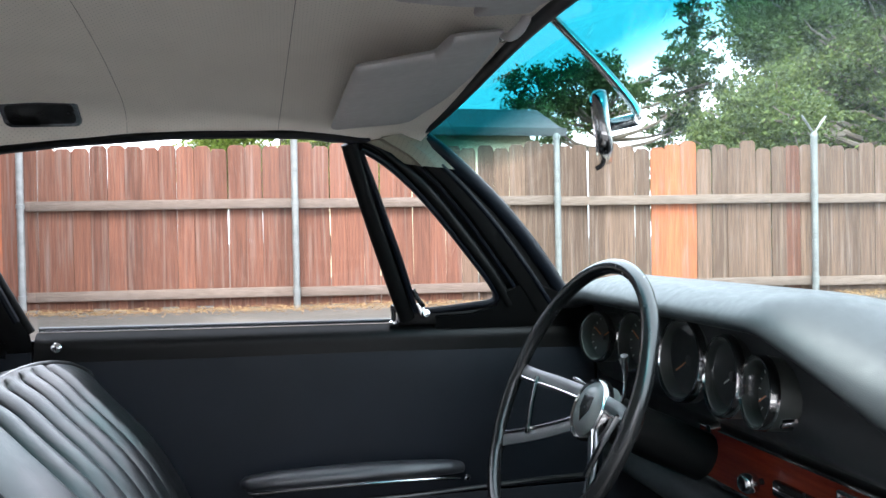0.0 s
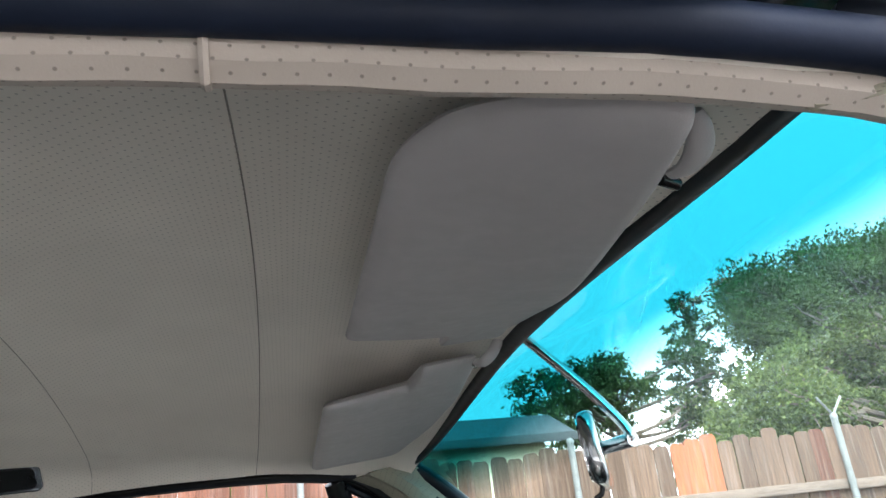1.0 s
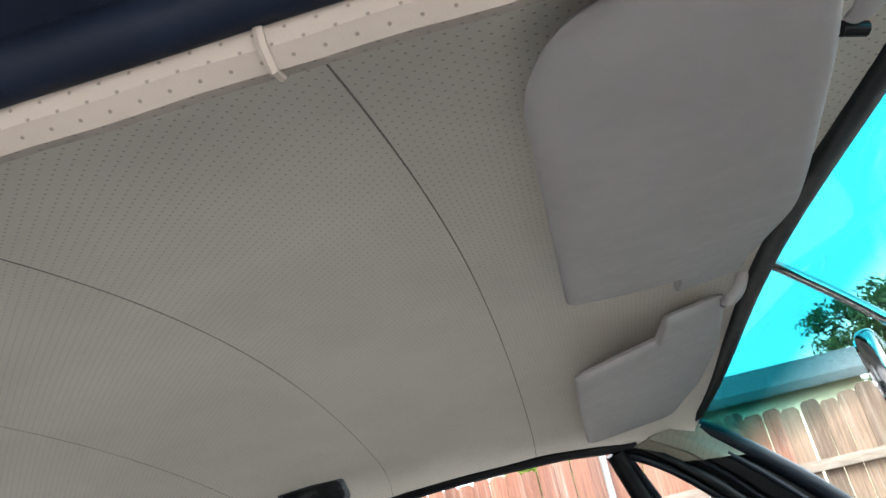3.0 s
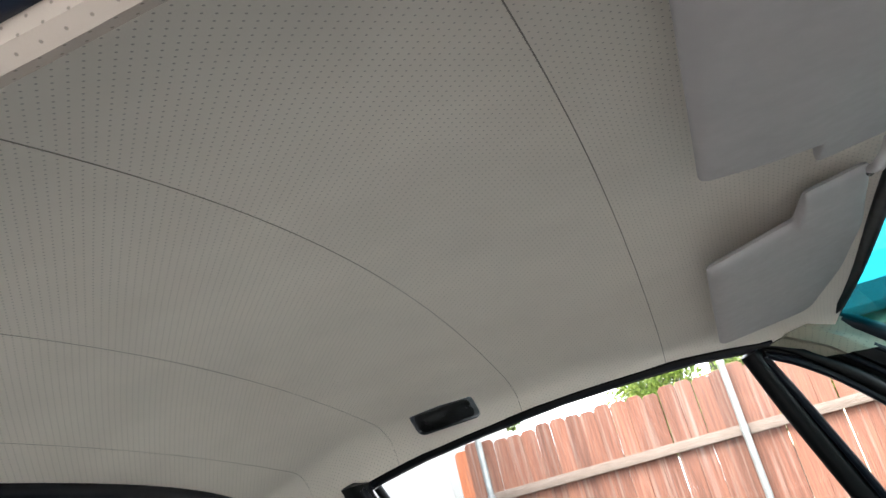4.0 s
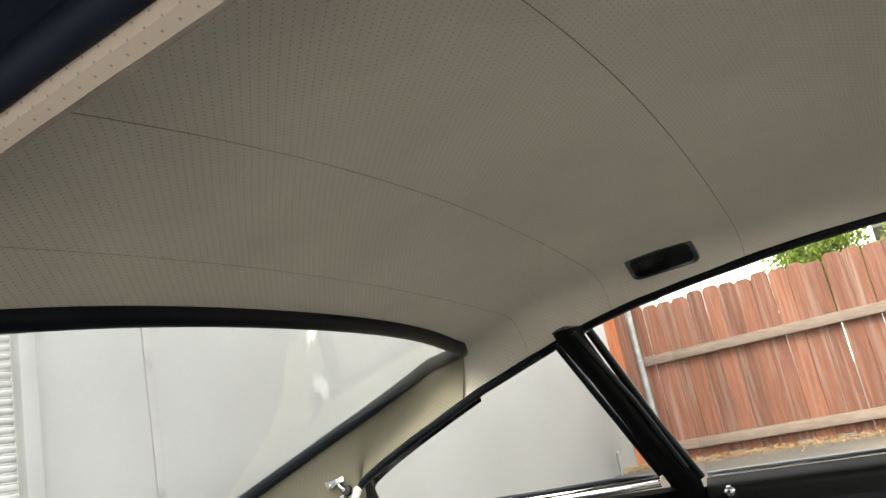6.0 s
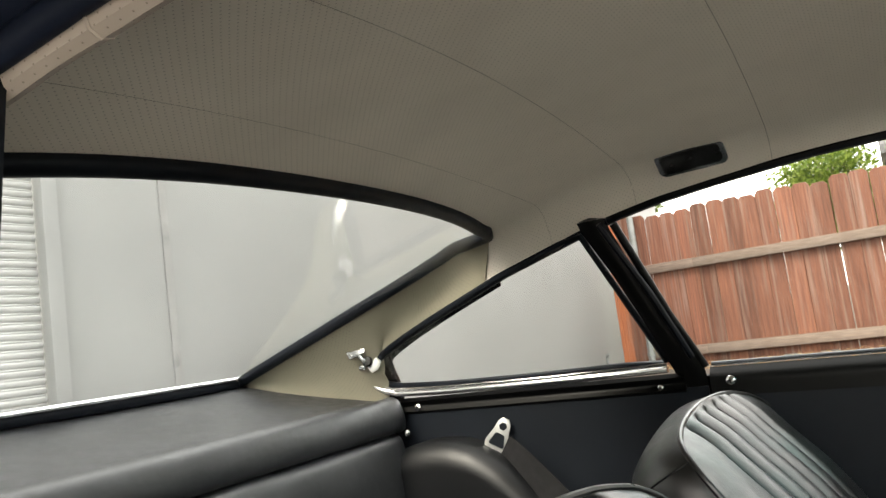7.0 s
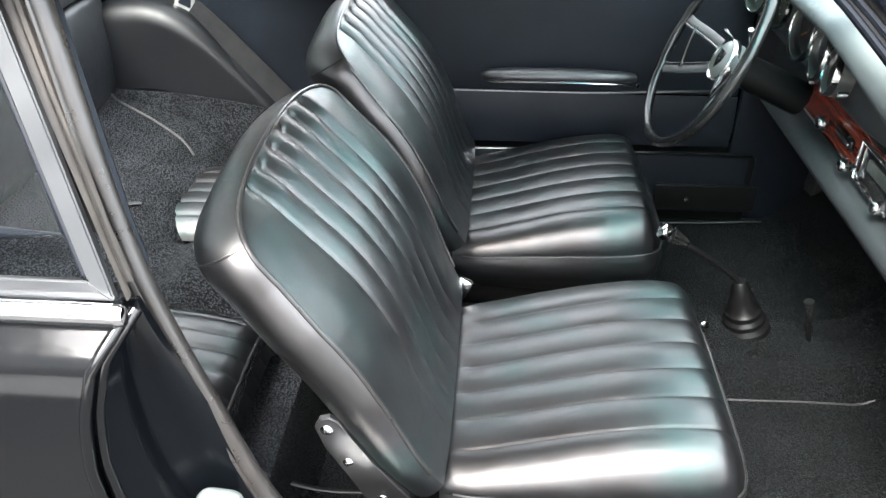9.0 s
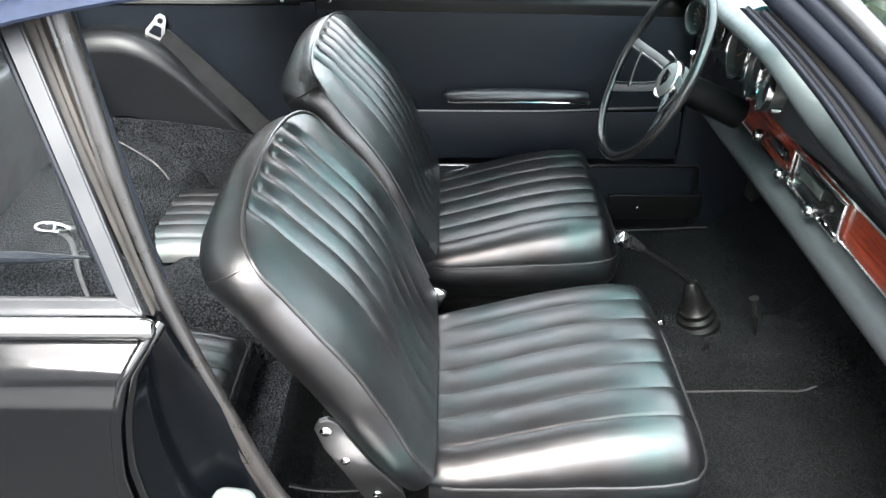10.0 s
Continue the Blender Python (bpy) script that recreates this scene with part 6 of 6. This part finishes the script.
part("tap", tube([(-2.36, 6.25, 0.61), (-2.33, 6.20, 0.64), (-2.30, 6.12, 0.63)], 0.012, 10), GALV, pipe)

# unseen plain wall closing the open side, added to bounce light inside
tagged(part("bounce_wall", box((2.0, -5.6, 0.9), (16.0, 0.2, 2.2), 0.01), plain("bounce_stucco", (0.46, 0.435, 0.40), 0.85, vary=0.2, scale=3, bump_s=0.3, bump_scale=40)), "unseen plain pale stucco wall added to bounce light into the cabin", "wall", kind="structure")

# the fence
def fence_y(x):
    return 6.38 - 0.11 * x


FROT = math.atan2(-0.11, 1)
fence = thing("fence", "dog-eared wooden board fence on galvanised posts", "fence")


def board_mesh(name, w, h, mat, ear):
    o = [(-w / 2, 0), (w / 2, 0), (w / 2, h - ear), (w / 2 - ear * 0.9, h), (-w / 2 + ear * 0.9, h), (-w / 2, h - ear)]
    bm = plate(o, 0.018, Matrix.Rotation(radians(90), 4, "X"), 0.003, 1)
    bmesh.ops.recalc_face_normals(bm, faces=bm.faces[:])
    me = bpy.data.meshes.new(name)
    bm.to_mesh(me)
    bm.free()
    me.materials.append(mat)
    return me


rnd = random.Random(5)
BOARDS = {key: [board_mesh("board", 0.1445 + 0.0025 * k, 1.43 + 0.014 * k, mat, 0.030) for k in range(4)] for key, mat in (("red", RED_BOARD), ("grey", GREY_BOARD), ("new", NEW_BOARD))}
x = -2.14
while x < 11.5:
    # greyer from here on: weathering plus windscreen haze put into the board colour
    kind = "red" if x < 1.75 else "grey"
    if 3.66 < x < 4.12:
        kind = "new"
    elif x > 1.2 and rnd.random() < 0.06:
        kind = "red" if kind == "grey" else "grey"
    elif kind == "red" and rnd.random() < 0.05:
        kind = "grey"
    ob = new("board", rnd.choice(BOARDS[kind]))
    ob.parent = fence
    ob.location = (x, fence_y(x) + 0.05 + rnd.uniform(-0.004, 0.004), 0.445 + rnd.uniform(-0.02, 0.02) - 0.006 * max(0, x))
    ob.rotation_euler = (radians(rnd.uniform(-0.5, 0.5)), radians(rnd.uniform(-0.25, 0.25)), FROT + radians(rnd.uniform(-1, 1)))
    x += 0.1485 + rnd.choice((-0.002, -0.001, 0.0, 0.001, 0.003, 0.006))
POSTS = [-2.03, 0.297, 2.675, 5.167, 7.6, 10.0]
for a, b in zip(POSTS, POSTS[1:]):
    for z0 in (1.372, 0.578):
        mid = (a + b) / 2
        part("rail", box((mid, fence_y(mid) - 0.005, z0 - 0.012 * max(0, mid) * 0.4), ((b - a) * 1.006, 0.038, 0.085), 0.005, Matrix.Rotation(FROT, 4, "Z")), RAIL_WOOD, fence)
for k, px in enumerate(POSTS):
    py = fence_y(px) - 0.055
    post = part("post", tube([(px, py, 0.3), (px, py, 1.93)], 0.030, 14), GALV, fence)
    part("cap", lathe([(0.034, 0), (0.034, 0.03), (0.02, 0.05), (0, 0.055)], 14, Matrix.Translation((px, py, 1.925))), GALV, post)
    for z0 in (1.372, 0.578):
        part("clamp", lathe([(0.031, -0.02), (0.036, -0.018), (0.036, 0.018), (0.031, 0.02)], 14, Matrix.Translation((px, py, z0))), GALV, post)
    if k >= 3:
        for s in (-1, 1):
            part("barb_arm", tube([(px, py, 1.96), (px + s * 0.13, py, 2.13)], 0.012, 8, flat=0.5), GALV, post, "sloping barbed-wire arm")
# short return of the fence to the building
for k in range(1):
    ob = new("board", BOARDS["new"][k % 3])
    ob.parent = fence
    ob.location = (-2.26 - 0.145 * k, fence_y(-2.2) + 0.06, 0.44)

# dry litter at the foot of the fence
def scatter_mesh(n, seed, place, size, up=0.3):
    r = random.Random(seed)
    verts, faces = [], []
    for _ in range(n):
        c = Vector(place(r))
        a = Vector((r.gauss(0, 1), r.gauss(0, 1), r.gauss(0, up))).normalized()
        b = a.cross(Vector((r.gauss(0, 1), r.gauss(0, 1), r.gauss(0, 1)))).normalized()
        s = size * r.uniform(0.5, 1.5)
        k = len(verts)
        verts += [c - a * s, c + b * s * 0.25, c + a * s, c - b * s * 0.25]
        faces.append((k, k + 1, k + 2, k + 3))
    return verts, faces


def litter_place(r):
    x = r.uniform(-2.5, 8)
    y = fence_y(x) - 0.02 - abs(r.gauss(0, 0.16))
    return (x, y, ground_z(x, y) + r.uniform(0.0, 0.05) * math.exp(-(fence_y(x) - y) * 4) + 0.004)


def island_mat(name, stops, rough=0.9, trans=0.0):
    m, nt, b = material(name)
    g = nt.nodes.new("ShaderNodeNewGeometry")
    link(nt, ramp(nt, g.outputs["Random Per Island"], stops), b.inputs["Base Color"])
    b.inputs["Roughness"].default_value = rough
    b.inputs["Specular IOR Level"].default_value = 0.25
    if trans:
        t = nt.nodes.new("ShaderNodeBsdfTranslucent")
        link(nt, ramp(nt, g.outputs["Random Per Island"], stops), t.inputs["Color"])
        mx = nt.nodes.new("ShaderNodeMixShader")
        mx.inputs[0].default_value = trans
        link(nt, b.outputs[0], mx.inputs[1])
        link(nt, t.outputs[0], mx.inputs[2])
        link(nt, mx.outputs[0], nt.nodes["Material Output"].inputs["Surface"])
    return m


v_, f_ = scatter_mesh(14000, 3, litter_place, 0.012)
me = bpy.data.meshes.new("leaf_litter")
me.from_pydata(v_, [], f_)
me.materials.append(island_mat("dry_straw", [(0.0, (0.25, 0.15, 0.07)), (0.5, (0.38, 0.26, 0.13)), (1.0, (0.19, 0.10, 0.05))]))
tagged(new("leaf_litter", me), "dry straw and fallen leaves along the fence foot", "leaf litter", kind="stuff")

# pale painted line on the yard
line = spline([(-0.9, 2.6, 0), (0.4, 3.4, 0), (1.8, 4.2, 0), (3.5, 5.0, 0)], 10)
bm = bmesh.new()
prev = None
for p in line:
    d = Vector((-0.5, 0.85, 0)) * 0.05
    a, b = p + d, p - d
    cur = [bm.verts.new((q.x, q.y, ground_z(q.x, q.y) + 0.004)) for q in (a, b)]
    if prev:
        bm.faces.new((prev[0], cur[0], cur[1], prev[1]))
    prev = cur
tagged(part("painted_line", bm, plain("worn_line_paint", (0.5, 0.47, 0.42), 0.8)), "worn pale painted line on the asphalt", "road marking", kind="structure")

# trees
BARK = plain("grey_bark", (0.17, 0.14, 0.11), 0.9, vary=0.3, scale=6, bump_s=0.6, bump_scale=30)


def tree(name, label, base, height, clumps, leaf_mat, n_leaf, leaf, seed, trunk_r=0.16):
    """clumps: (x, y, z, rx, ry, rz) from the base; leaves fill each clump unevenly, limbs reach for it."""
    r = random.Random(seed)
    t = thing(name, label, "tree", at=base)
    pts = spline([(0, 0, -0.2), (0.1, 0.05, height * 0.3), (-0.05, 0.1, height * 0.6), (0.05, 0, height * 0.9)], 6)
    part("trunk", tube(pts, lambda s: trunk_r * (1 - 0.8 * s), 10), BARK, t)
    limbs = bmesh.new()
    verts, faces = [], []
    total = sum(c[3] * c[4] * c[5] for c in clumps)
    for cx, cy, cz, rx, ry, rz in clumps:
        c = Vector((cx, cy, cz))
        root = pts[min(len(pts) - 1, int(len(pts) * min(0.95, max(0.2, (cz - rz) / height))))]
        mid = root.lerp(c, 0.5) + Vector((r.uniform(-0.1, 0.1), r.uniform(-0.1, 0.1), -0.1))
        tube(spline([root, mid, c], 5), lambda s: trunk_r * 0.35 * (1 - 0.8 * s), 6, bm=limbs)
        for _ in range(4):
            tip = c + Vector((r.gauss(0, rx * 0.5), r.gauss(0, ry * 0.5), r.gauss(0, rz * 0.5)))
            tube([c.lerp(root, 0.3), c.lerp(tip, 0.5), tip], lambda s: trunk_r * 0.12 * (1 - 0.8 * s), 5, bm=limbs)
        n = int(n_leaf * rx * ry * rz / total)
        tufts = []
        for _ in range(max(6, n // 70)):
            d = Vector((r.gauss(0, 1), r.gauss(0, 1), r.gauss(0, 1))).normalized() * r.uniform(0.55, 1.08)
            tufts.append((c + Vector((d.x * rx, d.y * ry, d.z * rz)), d))
        for _ in range(n):
            o, d = r.choice(tufts)
            s = 0.16 * (rx + rz) * 0.5 + 0.05
            p = o + Vector((r.gauss(0, s), r.gauss(0, s), r.gauss(0, s * 0.6)))
            a = (d * 0.7 + Vector((r.gauss(0, 0.6), r.gauss(0, 0.6), r.gauss(0.15, 0.6)))).normalized()
            b = a.cross(Vector((r.gauss(0, 1), r.gauss(0, 1), r.gauss(0, 1)))).normalized()
            ls = leaf * r.uniform(0.6, 1.5)
            k = len(verts)
            verts += [p - a * ls * 0.5, p + b * ls * 0.34 + a * ls * 0.2, p + a * ls, p - b * ls * 0.34 + a * ls * 0.2]
            faces.append((k, k + 1, k + 2, k + 3))
    part("limbs", limbs, BARK, t)
    me = bpy.data.meshes.new("crown")
    me.from_pydata(verts, [], faces)
    me.materials.append(leaf_mat)
    ob = new("crown", me)
    ob.parent = t
    return t


CYPRESS = island_mat("cypress_needles", [(0.0, (0.050, 0.072, 0.020)), (0.5, (0.092, 0.132, 0.034)), (1.0, (0.165, 0.205, 0.060))], 0.7, 0.32)
PINE = island_mat("dark_needles", [(0.0, (0.050, 0.080, 0.034)), (0.6, (0.105, 0.150, 0.056)), (1.0, (0.18, 0.21, 0.085))], 0.7, 0.5)
BRIGHT = island_mat("yellow_green_leaves", [(0.0, (0.06, 0.10, 0.016)), (0.6, (0.13, 0.19, 0.028)), (1.0, (0.22, 0.27, 0.055))], 0.6, 0.4)
r4 = random.Random(8)
TOP_LINE = table([(8.3, 2.9), (8.7, 4.0), (9.2, 5.6), (9.8, 6.2), (12.5, 6.8), (16.0, 6.8)])
tree("cypress_tree", "airy flat-topped cypress beyond the fence", (7.0, 14.5, 0.4), 4.8,
     [(r4.uniform(-2.0, 2.0), r4.uniform(-0.9, 0.9), r4.uniform(2.7, 4.4), r4.uniform(0.35, 0.6), r4.uniform(0.35, 0.6), r4.uniform(0.2, 0.34)) for _ in range(24)], PINE, 17000, 0.062, 21)
tree("cypress_tree", "large dense green tree rising over the fence", (13.0, 12.0, 0.4), 7.5,
     [(bx - 13.0, r4.uniform(-1.0, 1.4), lerp(0.9, TOP_LINE(bx) - 0.9, ((k * 0.618) % 1) ** 0.8), r4.uniform(0.45, 0.95), r4.uniform(0.5, 1.0), r4.uniform(0.45, 0.8)) for k, bx in enumerate(np.random.RandomState(4).uniform(8.35, 16.0, 130))], CYPRESS, 330000, 0.056, 22, 0.3)
tree("cypress_tree", "dark spiky conifer leaning beside the larger tree", (8.98, 14.5, 0.5), 5.8,
     [((0.16 + 0.030 * (30 - k)) * (1 if k % 2 else -1) + r4.uniform(-0.1, 0.1), r4.uniform(-0.35, 0.35), 0.9 + 0.155 * k + r4.uniform(-0.05, 0.05), 0.50 - 0.013 * k, 0.16, 0.035) for k in range(31)]
     + [(r4.uniform(-0.06, 0.06), 0, 1.2 + 0.30 * k, 0.07, 0.07, 0.2) for k in range(15)], PINE, 8500, 0.066, 23, 0.10)
tree("cypress_tree", "dense green tree further along the fence", (18.5, 10.5, 0.4), 8.0,
     [(r4.uniform(-3, 3), r4.uniform(-2, 2), r4.uniform(0.9, 7.5), r4.uniform(0.8, 1.2), r4.uniform(0.8, 1.2), r4.uniform(0.7, 1.0)) for _ in range(36)], CYPRESS, 60000, 0.15, 24, 0.3)
tree("leafy_tree", "yellow-green leafy tree just behind the fence", (0.6, 8.4, 0.4), 2.2,
     [(r4.uniform(-1.1, 0.7), r4.uniform(-0.4, 0.4), r4.uniform(1.2, 1.85), r4.uniform(0.3, 0.5), r4.uniform(0.3, 0.45), r4.uniform(0.2, 0.3)) for _ in range(14)], BRIGHT, 60000, 0.032, 25, 0.07)
tree("leafy_tree", "distant green tree seen over the fence", (-5.2, 19.0, 0.4), 4.2,
     [(r4.uniform(-1.3, 1.3), r4.uniform(-0.7, 0.7), r4.uniform(2.4, 4.0), r4.uniform(0.4, 0.6), r4.uniform(0.4, 0.6), r4.uniform(0.3, 0.4)) for _ in range(10)], CYPRESS, 9000, 0.10, 26, 0.1)

# the neighbour's house
house = thing("house", "cream single-storey house with a grey pitched roof", "house")
part("wall", box((2.5, 13.2, 1.5), (3.9, 2.2, 2.7), 0.01), plain("cream_render", (0.74, 0.66, 0.45), 0.8, vary=0.06, scale=2), house)
ROOF_M = plain("grey_shingle", (0.11, 0.11, 0.115), 1.0, vary=0.2, scale=14, bump_s=0.6, bump_scale=40, spec=0.05)
bm = bmesh.new()
pr = [(11.75, 2.84), (13.2, 3.42), (14.65, 2.84)]
ends = [[bm.verts.new((xx, yy, zz)) for yy, zz in pr] for xx in (0.2, 4.95)]
for i in range(2):
    bm.faces.new((ends[0][i], ends[1][i], ends[1][i + 1], ends[0][i + 1]))
part("roof", thick(bm, 0.1), ROOF_M, house, "", False)
part("fascia", box((2.58, 11.73, 2.80), (4.8, 0.03, 0.14), 0.004), plain("grey_fascia", (0.09, 0.09, 0.092), 0.8), house)
